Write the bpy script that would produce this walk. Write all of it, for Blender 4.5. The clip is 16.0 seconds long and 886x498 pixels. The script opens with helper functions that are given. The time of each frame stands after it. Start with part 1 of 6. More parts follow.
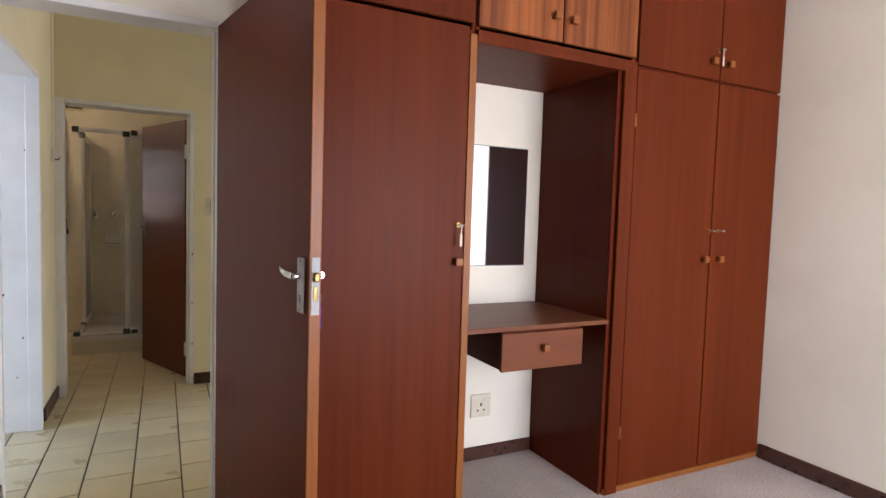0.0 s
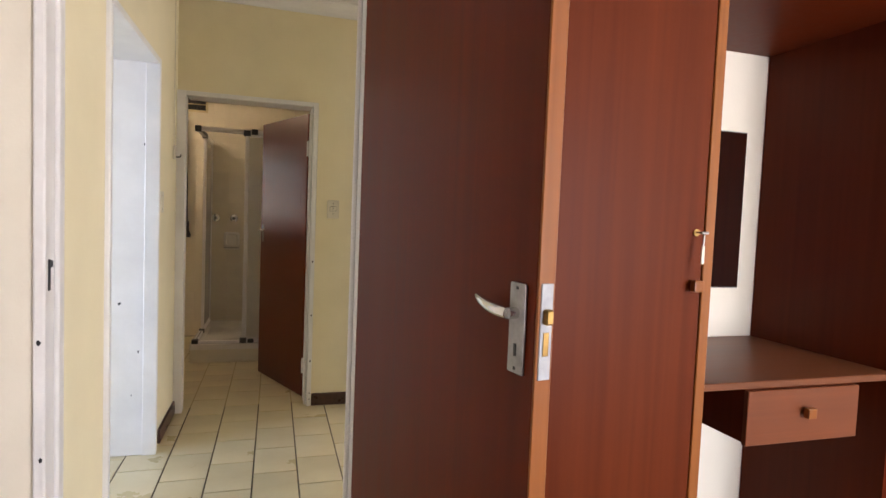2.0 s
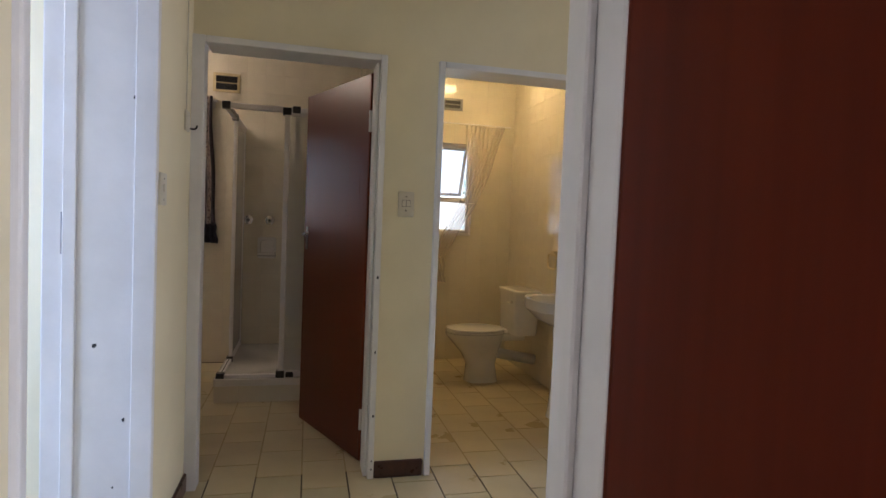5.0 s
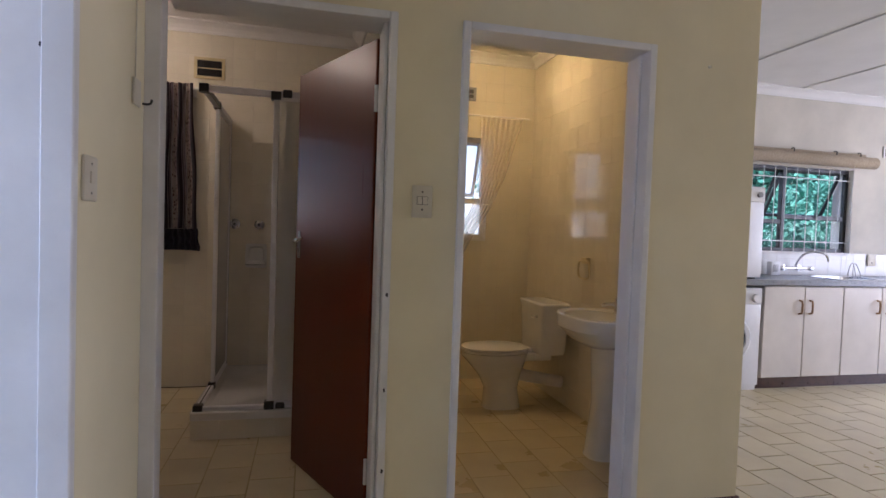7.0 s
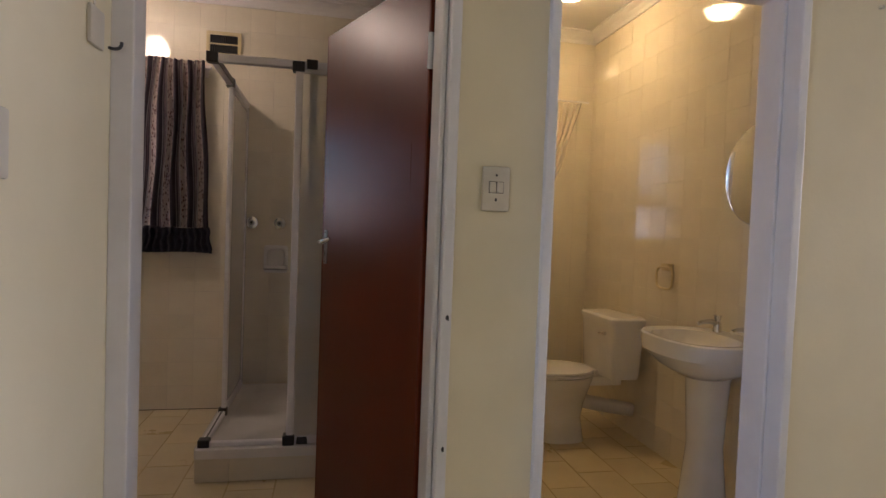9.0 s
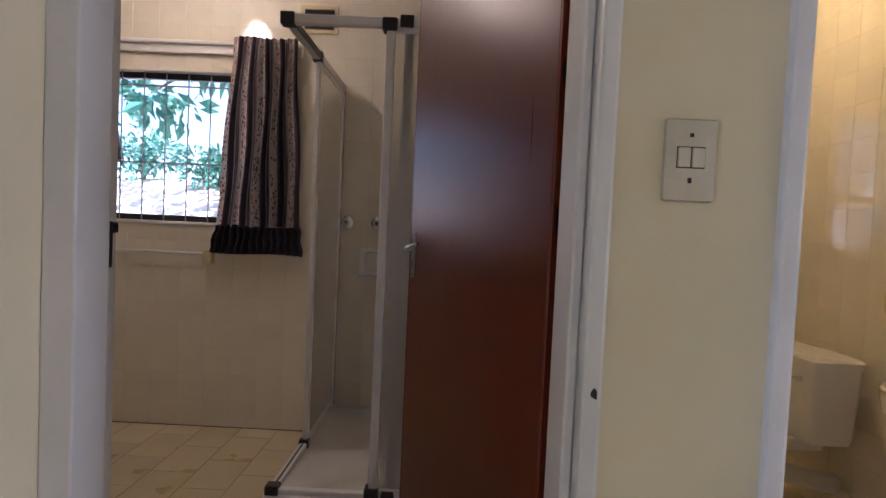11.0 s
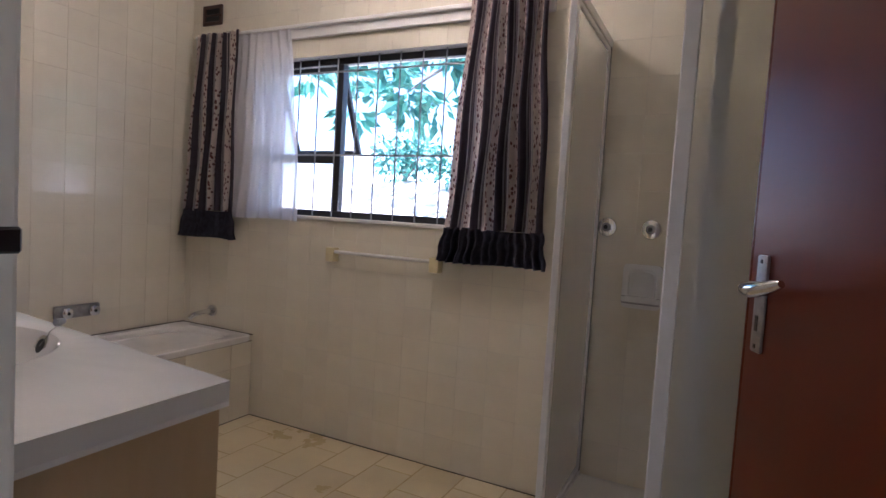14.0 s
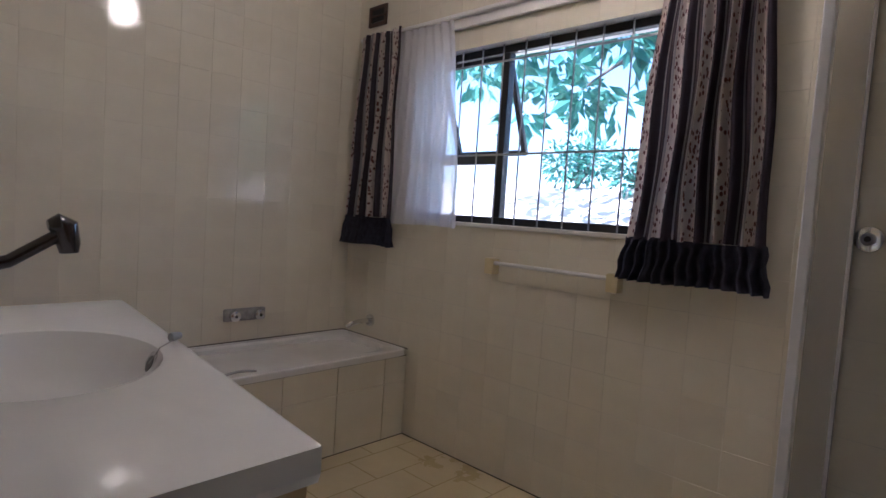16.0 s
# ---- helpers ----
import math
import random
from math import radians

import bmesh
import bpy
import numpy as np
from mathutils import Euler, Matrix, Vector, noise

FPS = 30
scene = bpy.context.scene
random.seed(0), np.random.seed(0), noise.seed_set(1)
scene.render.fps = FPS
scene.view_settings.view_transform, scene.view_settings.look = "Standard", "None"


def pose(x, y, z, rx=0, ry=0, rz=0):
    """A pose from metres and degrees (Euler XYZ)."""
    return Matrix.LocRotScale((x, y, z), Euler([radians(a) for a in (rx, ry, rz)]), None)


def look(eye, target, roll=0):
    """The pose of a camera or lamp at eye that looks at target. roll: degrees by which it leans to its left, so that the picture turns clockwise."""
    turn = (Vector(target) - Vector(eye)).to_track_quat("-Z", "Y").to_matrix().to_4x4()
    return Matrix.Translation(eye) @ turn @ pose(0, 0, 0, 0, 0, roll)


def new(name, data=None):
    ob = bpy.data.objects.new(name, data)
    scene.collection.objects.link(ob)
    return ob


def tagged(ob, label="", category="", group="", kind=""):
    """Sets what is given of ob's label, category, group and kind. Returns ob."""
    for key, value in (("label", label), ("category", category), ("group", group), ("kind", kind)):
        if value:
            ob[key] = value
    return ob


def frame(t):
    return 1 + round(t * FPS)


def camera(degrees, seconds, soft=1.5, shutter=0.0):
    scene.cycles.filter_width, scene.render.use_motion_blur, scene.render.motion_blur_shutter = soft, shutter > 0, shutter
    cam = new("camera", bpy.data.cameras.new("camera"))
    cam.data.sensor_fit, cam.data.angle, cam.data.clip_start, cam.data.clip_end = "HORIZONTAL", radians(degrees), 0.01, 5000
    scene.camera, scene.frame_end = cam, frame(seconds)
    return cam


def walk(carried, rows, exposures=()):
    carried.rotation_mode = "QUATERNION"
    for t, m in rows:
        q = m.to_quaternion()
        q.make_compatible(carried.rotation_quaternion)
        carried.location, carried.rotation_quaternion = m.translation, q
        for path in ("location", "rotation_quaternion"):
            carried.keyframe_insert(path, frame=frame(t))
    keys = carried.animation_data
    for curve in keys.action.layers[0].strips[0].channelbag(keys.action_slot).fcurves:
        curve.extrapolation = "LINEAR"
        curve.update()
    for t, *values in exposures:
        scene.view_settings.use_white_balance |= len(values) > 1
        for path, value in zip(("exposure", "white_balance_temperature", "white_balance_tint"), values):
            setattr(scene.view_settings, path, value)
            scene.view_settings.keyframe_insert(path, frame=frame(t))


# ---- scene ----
cam = camera(76.6, 16.0)
EXPOSURES = [(0, 1.8, 6400, 20), (1.5, 2.1, 6800, 21), (3, 2.02, 6650, 21), (3.5, 1.85, 6500, 21), (4.2, 1.82, 6150, 22), (6.3, 1.12, 5700, 27), (7, 1.32, 5700, 29), (8.2, 1.55, 5900, 30), (10.5, 1.82, 5600, 31), (12, 1.85, 5250, 30), (13.3, 2.4, 5200, 27), (14.5, 2.15, 4950, 26), (16, 1.85, 4950, 24)]
PATH = [
    (0, (0.089, -0.084, 1.327), (0.983, 1.7, 1.207), 1.8),
    (0.5, (0.02, 0.088, 1.34), (0.856, 1.901, 1.223), 2.0),
    (1, (-0.014, 0.237, 1.318), (0.763, 2.076, 1.206), 2.0),
    (1.5, (0.007, 0.444, 1.302), (0.69, 2.321, 1.197), 2.2),
    (2, (0.034, 0.622, 1.299), (0.612, 2.533, 1.193), 2.3),
    (2.5, (0.01, 0.8, 1.28), (0.509, 2.734, 1.178), 2.4),
    (3, (-0.016, 0.99, 1.285), (0.453, 2.932, 1.188), 2.5),
    (3.5, (-0.026, 1.178, 1.251), (0.441, 3.121, 1.163), 2.4),
    (4, (-0.028, 1.412, 1.261), (0.436, 3.355, 1.171), 2.4),
    (4.2, (-0.036, 1.496, 1.258), (0.430, 3.440, 1.169), 2.4),
    (6.3, (-0.045, 2.173, 1.232), (0.427, 4.115, 1.16), 2.2),
    (6.5, (-0.024, 2.231, 1.234), (0.447, 4.174, 1.165), 2.1),
    (7, (-0.008, 2.36, 1.231), (0.462, 4.303, 1.163), 2.0),
    (7.5, (-0.021, 2.526, 1.227), (0.449, 4.469, 1.16), 2.0),
    (8, (-0.047, 2.655, 1.213), (0.423, 4.598, 1.153), 2.0),
    (8.2, (-0.052, 2.708, 1.213), (0.419, 4.651, 1.151), 2.0),
    (10.5, (0.051, 3.471, 1.225), (0.114, 5.469, 1.15), 2.5),
    (11, (0.062, 3.608, 1.22), (0.033, 5.606, 1.141), 2.6),
    (11.5, (0.092, 3.781, 1.222), (-0.078, 5.772, 1.139), 2.8),
    (12, (0.118, 3.919, 1.25), (-0.216, 5.887, 1.136), 3.0),
    (12.5, (0.094, 4.045, 1.236), (-0.368, 5.988, 1.125), 3.1),
    (13, (0.036, 4.189, 1.249), (-0.563, 6.093, 1.134), 3.2),
    (13.5, (-0.033, 4.295, 1.244), (-0.777, 6.148, 1.127), 3.3),
    (14, (-0.103, 4.401, 1.227), (-0.991, 6.189, 1.109), 3.5),
    (14.5, (-0.154, 4.499, 1.225), (-1.176, 6.214, 1.106), 3.6),
    (15, (-0.206, 4.598, 1.221), (-1.355, 6.231, 1.1), 3.7),
    (15.5, (-0.257, 4.671, 1.221), (-1.532, 6.207, 1.099), 3.8),
    (16, (-0.301, 4.727, 1.21), (-1.677, 6.173, 1.09), 3.8),
]
walk(cam, [(t, look(eye, target, roll)) for t, eye, target, roll in PATH], EXPOSURES)

# ---- light and sky ----
world = bpy.data.worlds.new("world")
scene.world = world
world.use_nodes = True
wn = world.node_tree.nodes
sky = wn.new("ShaderNodeTexSky")
sky.sky_type = 'NISHITA'
sky.sun_disc = False
sky.sun_elevation = radians(58)
sky.sun_rotation = radians(205)
wn["Background"].inputs[1].default_value = 0.15
world.node_tree.links.new(sky.outputs[0], wn["Background"].inputs[0])
sun_data = bpy.data.lights.new("sun", 'SUN')
sun_data.energy, sun_data.angle, sun_data.color = 5.0, radians(0.5), (1.0, 0.95, 0.88)
sun = new("sun", sun_data)
sun.matrix_world = look((-4, -8, 14), (0, 0, 0))


def window_light(name, eye, target, w, h, watts, colour):
    d = bpy.data.lights.new(name, 'AREA')
    d.shape, d.size, d.size_y, d.energy, d.color = 'RECTANGLE', w, h, watts, colour
    ob = new(name, d)
    ob.matrix_world = look(eye, target)
    return ob


window_light("bedroom_window_light", (2.2, -1.93, 1.2), (2.75, 0.2, 0.75), 1.6, 1.7, 50, (0.83, 0.91, 1.0))
window_light("living_window_light", (7.73, 4.4, 1.4), (4, 4.4, 1.2), 2.4, 1.9, 42, (0.85, 0.92, 1.0))
window_light("side_room_window_light", (-3.93, 3.3, 1.5), (-1, 3.5, 1.2), 1.3, 1.2, 14, (0.40, 0.61, 1.0))
# added lamp in an unseen opening, brightens the side doorway reveal
window_light("side_room_reveal_fill", (-3.05, 2.50, 1.43), (-3.05, 4.0, 1.3), 1.3, 1.35, 19, (0.36, 0.58, 1.0))


# ---- materials ----
def rgb(c):
    return (c[0], c[1], c[2], 1)


def surf(name, c1, c2, scale=6.0, stretch=(1, 1, 1), rough=0.5, bump=0.1, metal=0.0, fine=120.0, vary=0.0, coat=0.0,
         stain=0.12, spec=0.5, rough_var=0.1):
    """A surface with grain between two colours, broad stains, fine relief, and a change from piece to piece."""
    m = bpy.data.materials.new(name)
    m.use_nodes = True
    t = m.node_tree
    n, l = t.nodes, t.links
    b = n["Principled BSDF"]
    tc = n.new("ShaderNodeTexCoord")
    mp = n.new("ShaderNodeMapping")
    mp.inputs["Scale"].default_value = [scale * s for s in stretch]
    l.new(tc.outputs["Object"], mp.inputs[0])
    info = n.new("ShaderNodeObjectInfo")
    if vary > 0:
        l.new(info.outputs["Random"], mp.inputs["Location"])
    g = n.new("ShaderNodeTexNoise")
    g.inputs["Scale"].default_value, g.inputs["Detail"].default_value, g.inputs["Roughness"].default_value = 1.0, 6, 0.62
    l.new(mp.outputs[0], g.inputs["Vector"])
    ramp = n.new("ShaderNodeValToRGB")
    ramp.color_ramp.elements[0].position, ramp.color_ramp.elements[1].position = 0.32, 0.68
    ramp.color_ramp.elements[0].color, ramp.color_ramp.elements[1].color = rgb(c1), rgb(c2)
    l.new(g.outputs["Fac"], ramp.inputs[0])
    s = n.new("ShaderNodeTexNoise")
    s.inputs["Scale"].default_value, s.inputs["Detail"].default_value = 1.7, 3
    l.new(tc.outputs["Object"], s.inputs["Vector"])
    mr = n.new("ShaderNodeMapRange")
    mr.inputs[1].default_value, mr.inputs[2].default_value = 0.3, 0.7
    mr.inputs[3].default_value, mr.inputs[4].default_value = 1 - stain, 1 + stain * 0.5
    l.new(s.outputs["Fac"], mr.inputs[0])
    hsv = n.new("ShaderNodeHueSaturation")
    l.new(ramp.outputs[0], hsv.inputs["Color"])
    val = mr.outputs[0]
    if vary > 0:
        mv = n.new("ShaderNodeMapRange")
        mv.inputs[3].default_value, mv.inputs[4].default_value = 1 - vary, 1 + vary
        l.new(info.outputs["Random"], mv.inputs[0])
        mu = n.new("ShaderNodeMath")
        mu.operation = 'MULTIPLY'
        l.new(mr.outputs[0], mu.inputs[0])
        l.new(mv.outputs[0], mu.inputs[1])
        val = mu.outputs[0]
    l.new(val, hsv.inputs["Value"])
    l.new(hsv.outputs[0], b.inputs["Base Color"])
    rr = n.new("ShaderNodeMapRange")
    rr.inputs[3].default_value, rr.inputs[4].default_value = max(0.02, rough - rough_var), min(1, rough + rough_var)
    l.new(g.outputs["Fac"], rr.inputs[0])
    l.new(rr.outputs[0], b.inputs["Roughness"])
    b.inputs["Metallic"].default_value = metal
    b.inputs["Specular IOR Level"].default_value = spec
    b.inputs["Coat Weight"].default_value = coat
    b.inputs["Coat Roughness"].default_value = 0.12
    if bump > 0:
        f = n.new("ShaderNodeTexNoise")
        f.inputs["Scale"].default_value, f.inputs["Detail"].default_value = fine, 3
        l.new(tc.outputs["Object"], f.inputs["Vector"])
        bp = n.new("ShaderNodeBump")
        bp.inputs["Strength"].default_value, bp.inputs["Distance"].default_value = bump, 0.004
        l.new(f.outputs["Fac"], bp.inputs["Height"])
        l.new(bp.outputs[0], b.inputs["Normal"])
    return m


def wood(name, dark, light, across=(34, 34, 0.9), rough=0.38, coat=0.25, band=0.0, spec=0.12, relief=0.12):
    """Varnished veneer with straight grain along z: long fine streaks and broad figure."""
    m = bpy.data.materials.new(name)
    m.use_nodes = True
    t = m.node_tree
    n, l = t.nodes, t.links
    b = n["Principled BSDF"]
    tc = n.new("ShaderNodeTexCoord")
    info = n.new("ShaderNodeObjectInfo")
    off = n.new("ShaderNodeVectorMath")
    off.operation = 'MULTIPLY_ADD'
    off.inputs[1].default_value = (7, 5, 3)
    l.new(info.outputs["Random"], off.inputs[0])
    l.new(tc.outputs["Object"], off.inputs[2])
    out = []
    for sc, det in ((across, 7), (tuple(a * 0.16 for a in across), 3)):
        mp = n.new("ShaderNodeMapping")
        mp.inputs["Scale"].default_value = sc
        l.new(off.outputs[0], mp.inputs[0])
        g = n.new("ShaderNodeTexNoise")
        g.inputs["Scale"].default_value, g.inputs["Detail"].default_value, g.inputs["Distortion"].default_value = 1, det, 0.35
        l.new(mp.outputs[0], g.inputs["Vector"])
        out.append(g.outputs["Fac"])
    mix = n.new("ShaderNodeMix")
    mix.inputs[0].default_value = 0.45 - 0.25 * band
    l.new(out[0], mix.inputs[2])
    l.new(out[1], mix.inputs[3])
    ramp = n.new("ShaderNodeValToRGB")
    w = 0.27 - 0.17 * band
    ramp.color_ramp.elements[0].position, ramp.color_ramp.elements[1].position = 0.5 - w, 0.5 + w
    ramp.color_ramp.elements[0].color, ramp.color_ramp.elements[1].color = rgb(dark), rgb(light)
    l.new(mix.outputs[0], ramp.inputs[0])
    l.new(ramp.outputs[0], b.inputs["Base Color"])
    rr = n.new("ShaderNodeMapRange")
    rr.inputs[3].default_value, rr.inputs[4].default_value = rough - 0.07, rough + 0.1
    l.new(out[0], rr.inputs[0])
    l.new(rr.outputs[0], b.inputs["Roughness"])
    b.inputs["Coat Weight"].default_value, b.inputs["Coat Roughness"].default_value = coat, 0.3
    b.inputs["Specular IOR Level"].default_value = spec
    bp = n.new("ShaderNodeBump")
    bp.inputs["Strength"].default_value, bp.inputs["Distance"].default_value = relief, 0.002
    l.new(out[0], bp.inputs["Height"])
    l.new(bp.outputs[0], b.inputs["Normal"])
    return m


def clear(name, colour, rough=0.0, ior=1.45):
    m = bpy.data.materials.new(name)
    m.use_nodes = True
    b = m.node_tree.nodes["Principled BSDF"]
    b.inputs["Base Color"].default_value = rgb(colour)
    b.inputs["Transmission Weight"].default_value = 1
    b.inputs["Roughness"].default_value, b.inputs["IOR"].default_value = rough, ior
    return m


def thin(name, colour, see):
    """Thin cloth: part of the light passes straight, part spreads through."""
    m = bpy.data.materials.new(name)
    m.use_nodes = True
    n, l = m.node_tree.nodes, m.node_tree.links
    n.remove(n["Principled BSDF"])
    tr, df, tl = n.new("ShaderNodeBsdfTransparent"), n.new("ShaderNodeBsdfDiffuse"), n.new("ShaderNodeBsdfTranslucent")
    df.inputs[0].default_value = tl.inputs[0].default_value = rgb(colour)
    a, c = n.new("ShaderNodeMixShader"), n.new("ShaderNodeMixShader")
    a.inputs[0].default_value = 0.55
    l.new(df.outputs[0], a.inputs[1])
    l.new(tl.outputs[0], a.inputs[2])
    tc, wv = n.new("ShaderNodeTexCoord"), n.new("ShaderNodeTexNoise")
    wv.inputs["Scale"].default_value = 300
    l.new(tc.outputs["Object"], wv.inputs["Vector"])
    mr = n.new("ShaderNodeMapRange")
    mr.inputs[3].default_value, mr.inputs[4].default_value = 1 - see - 0.1, 1 - see + 0.1
    l.new(wv.outputs["Fac"], mr.inputs[0])
    l.new(mr.outputs[0], c.inputs[0])
    l.new(tr.outputs[0], c.inputs[1])
    l.new(a.outputs[0], c.inputs[2])
    l.new(c.outputs[0], n["Material Output"].inputs[0])
    return m


def glow(name, colour, strength):
    m = bpy.data.materials.new(name)
    m.use_nodes = True
    b = m.node_tree.nodes["Principled BSDF"]
    b.inputs["Base Color"].default_value = rgb((0.9, 0.88, 0.8))
    b.inputs["Emission Color"].default_value, b.inputs["Emission Strength"].default_value = rgb(colour), strength
    return m


def striped_cloth():
    """Curtain cloth: broad dark and pale stripes, small sprigs on the pale ones."""
    m = bpy.data.materials.new("striped curtain cloth")
    m.use_nodes = True
    n, l = m.node_tree.nodes, m.node_tree.links
    b = n["Principled BSDF"]
    b.inputs["Roughness"].default_value = 0.85
    b.inputs["Specular IOR Level"].default_value = 0.15
    uv = n.new("ShaderNodeUVMap")
    sep = n.new("ShaderNodeSeparateXYZ")
    l.new(uv.outputs[0], sep.inputs[0])
    fr = n.new("ShaderNodeMath")
    fr.operation = 'FRACT'
    l.new(sep.outputs[0], fr.inputs[0])
    ramp = n.new("ShaderNodeValToRGB")
    ramp.color_ramp.interpolation = 'CONSTANT'
    stops = ((0.0, (0.74, 0.64, 0.57)), (0.26, (0.085, 0.065, 0.08)), (0.29, (0.38, 0.34, 0.33)), (0.32, (0.070, 0.055, 0.072)),
             (0.60, (0.42, 0.38, 0.36)), (0.64, (0.085, 0.065, 0.08)), (0.70, (0.17, 0.125, 0.135)), (0.86, (0.075, 0.06, 0.08)),
             (0.93, (0.42, 0.38, 0.36)))
    e = ramp.color_ramp.elements
    e[0].position, e[0].color = stops[0][0], rgb(stops[0][1])
    e[1].position, e[1].color = stops[1][0], rgb(stops[1][1])
    for p, c in stops[2:]:
        k = e.new(p)
        k.color = rgb(c)
    l.new(fr.outputs[0], ramp.inputs[0])
    vo = n.new("ShaderNodeTexVoronoi")
    mp = n.new("ShaderNodeMapping")
    mp.inputs["Scale"].default_value = (17, 44, 1)
    l.new(uv.outputs[0], mp.inputs[0])
    l.new(mp.outputs[0], vo.inputs["Vector"])
    vo.inputs["Scale"].default_value = 1
    lt = n.new("ShaderNodeMath")
    lt.operation = 'LESS_THAN'
    lt.inputs[1].default_value = 0.36
    l.new(vo.outputs["Distance"], lt.inputs[0])
    st = n.new("ShaderNodeMath")
    st.operation = 'LESS_THAN'
    st.inputs[1].default_value = 0.25
    l.new(fr.outputs[0], st.inputs[0])
    mu = n.new("ShaderNodeMath")
    mu.operation = 'MULTIPLY'
    l.new(lt.outputs[0], mu.inputs[0])
    l.new(st.outputs[0], mu.inputs[1])
    mix = n.new("ShaderNodeMix")
    mix.data_type = 'RGBA'
    l.new(mu.outputs[0], mix.inputs[0])
    l.new(ramp.outputs[0], mix.inputs[6])
    mix.inputs[7].default_value = rgb((0.20, 0.09, 0.09))
    l.new(mix.outputs[2], b.inputs["Base Color"])
    return m


M_YELLOW = surf("cream yellow wall paint", (0.74, 0.650, 0.425), (0.79, 0.70, 0.47), 3, rough=0.55, bump=0.12, fine=60, stain=0.05)
M_WHITE = surf("white wall paint", (0.74, 0.72, 0.67), (0.79, 0.77, 0.72), 3, rough=0.6, bump=0.15, fine=90, stain=0.04)
M_CREAM = surf("pale cream bedroom paint", (0.71, 0.65, 0.53), (0.76, 0.70, 0.58), 3, rough=0.6, bump=0.15, fine=90, stain=0.05)
M_CEIL = surf("white ceiling paint", (0.72, 0.71, 0.69), (0.77, 0.76, 0.74), 3, rough=0.75, bump=0.1, fine=60, stain=0.05)
M_FRAME = surf("white gloss frame paint", (0.70, 0.68, 0.65), (0.78, 0.76, 0.73), 5, rough=0.32, bump=0.08, fine=40, stain=0.08)
M_PLASTER = surf("plain plaster", (0.55, 0.52, 0.45), (0.62, 0.58, 0.5), 4, rough=0.8)
M_OUTER = surf("outside plaster", (0.6, 0.57, 0.5), (0.68, 0.65, 0.58), 4, rough=0.9, bump=0.3)
M_SKIRT = surf("dark brown gloss skirting", (0.045, 0.018, 0.012), (0.080, 0.032, 0.021), 20, rough=0.3, bump=0.1)
M_CARPET = surf("grey beige carpet", (0.351, 0.286, 0.247), (0.546, 0.468, 0.416), 90, rough=0.95, bump=0.9, fine=420, stain=0.2, spec=0.1)
M_WOOD = wood("red brown varnished veneer", (0.062, 0.0095, 0.0020), (0.116, 0.0212, 0.0044), rough=0.42, coat=0.0, spec=0.08)
M_DOORWOOD = wood("dark red brown door veneer", (0.078, 0.0098, 0.0026), (0.142, 0.0195, 0.0048), rough=0.36, coat=0.02, spec=0.08, relief=0.06)
M_BATHDOOR = wood("polished red brown door veneer", (0.088, 0.0125, 0.0034), (0.118, 0.0185, 0.0050), rough=0.30, coat=0.0, spec=0.30, relief=0.0)
M_EDGE = wood("pale orange lipping wood", (0.15, 0.042, 0.008), (0.25, 0.082, 0.016), (60, 60, 1.6))
M_STRIPE = wood("striped orange veneer", (0.085, 0.018, 0.004), (0.26, 0.075, 0.015), (26, 26, 0.35), band=0.8)
M_DESK = wood("worn desk veneer", (0.085, 0.025, 0.010), (0.17, 0.055, 0.020), (1.2, 40, 40), rough=0.42)
M_DRAWER = wood("drawer veneer", (0.10, 0.026, 0.010), (0.165, 0.048, 0.017), (1.2, 40, 40))
# wardrobe veneer again, with the shade of niche and insides in its colour
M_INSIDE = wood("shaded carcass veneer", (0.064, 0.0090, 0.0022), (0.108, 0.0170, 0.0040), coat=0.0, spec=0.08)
M_STEEL = surf("worn satin metal", (0.28, 0.27, 0.27), (0.44, 0.43, 0.42), 30, rough=0.46, metal=1.0, bump=0.05)
M_CHROME = surf("chrome", (0.72, 0.72, 0.73), (0.8, 0.8, 0.8), 8, rough=0.12, metal=1.0, bump=0.0, rough_var=0.05)
M_BRASS = surf("aged brass", (0.20, 0.12, 0.04), (0.34, 0.22, 0.08), 30, rough=0.4, metal=1.0)
M_BLACK = surf("black plastic", (0.012, 0.012, 0.013), (0.022, 0.022, 0.024), 20, rough=0.35, bump=0.03)
M_GLOSSBLACK = surf("glossy black plated metal", (0.014, 0.010, 0.010), (0.024, 0.017, 0.016), 14, rough=0.14, bump=0.0, rough_var=0.05, coat=0.6)
M_BRONZE = surf("dark bronze window frame", (0.009, 0.009, 0.011), (0.019, 0.019, 0.023), 12, rough=0.38, bump=0.03)
M_BARS = surf("painted burglar bars", (0.25, 0.26, 0.27), (0.36, 0.37, 0.38), 30, rough=0.5)
M_BARW = surf("white burglar bars", (0.65, 0.66, 0.66), (0.75, 0.75, 0.75), 30, rough=0.5)
M_IVORY = surf("ivory plastic", (0.60, 0.50, 0.26), (0.68, 0.58, 0.34), 18, rough=0.35, bump=0.02)
M_SWITCH = surf("off white switch plastic", (0.58, 0.52, 0.39), (0.65, 0.59, 0.46), 18, rough=0.35, bump=0.02)
M_CERAMIC = surf("white glazed ceramic", (0.74, 0.73, 0.69), (0.80, 0.79, 0.76), 5, rough=0.10, bump=0.0, rough_var=0.04, coat=0.4, stain=0.05)
M_VTOP = surf("white cast vanity top", (0.76, 0.75, 0.74), (0.82, 0.81, 0.80), 4, rough=0.07, bump=0.0, rough_var=0.03, coat=0.2, stain=0.05)
M_VBODY = surf("beige vanity board", (0.47, 0.34, 0.20), (0.55, 0.41, 0.25), 8, (1, 1, 0.2), rough=0.45, bump=0.05)
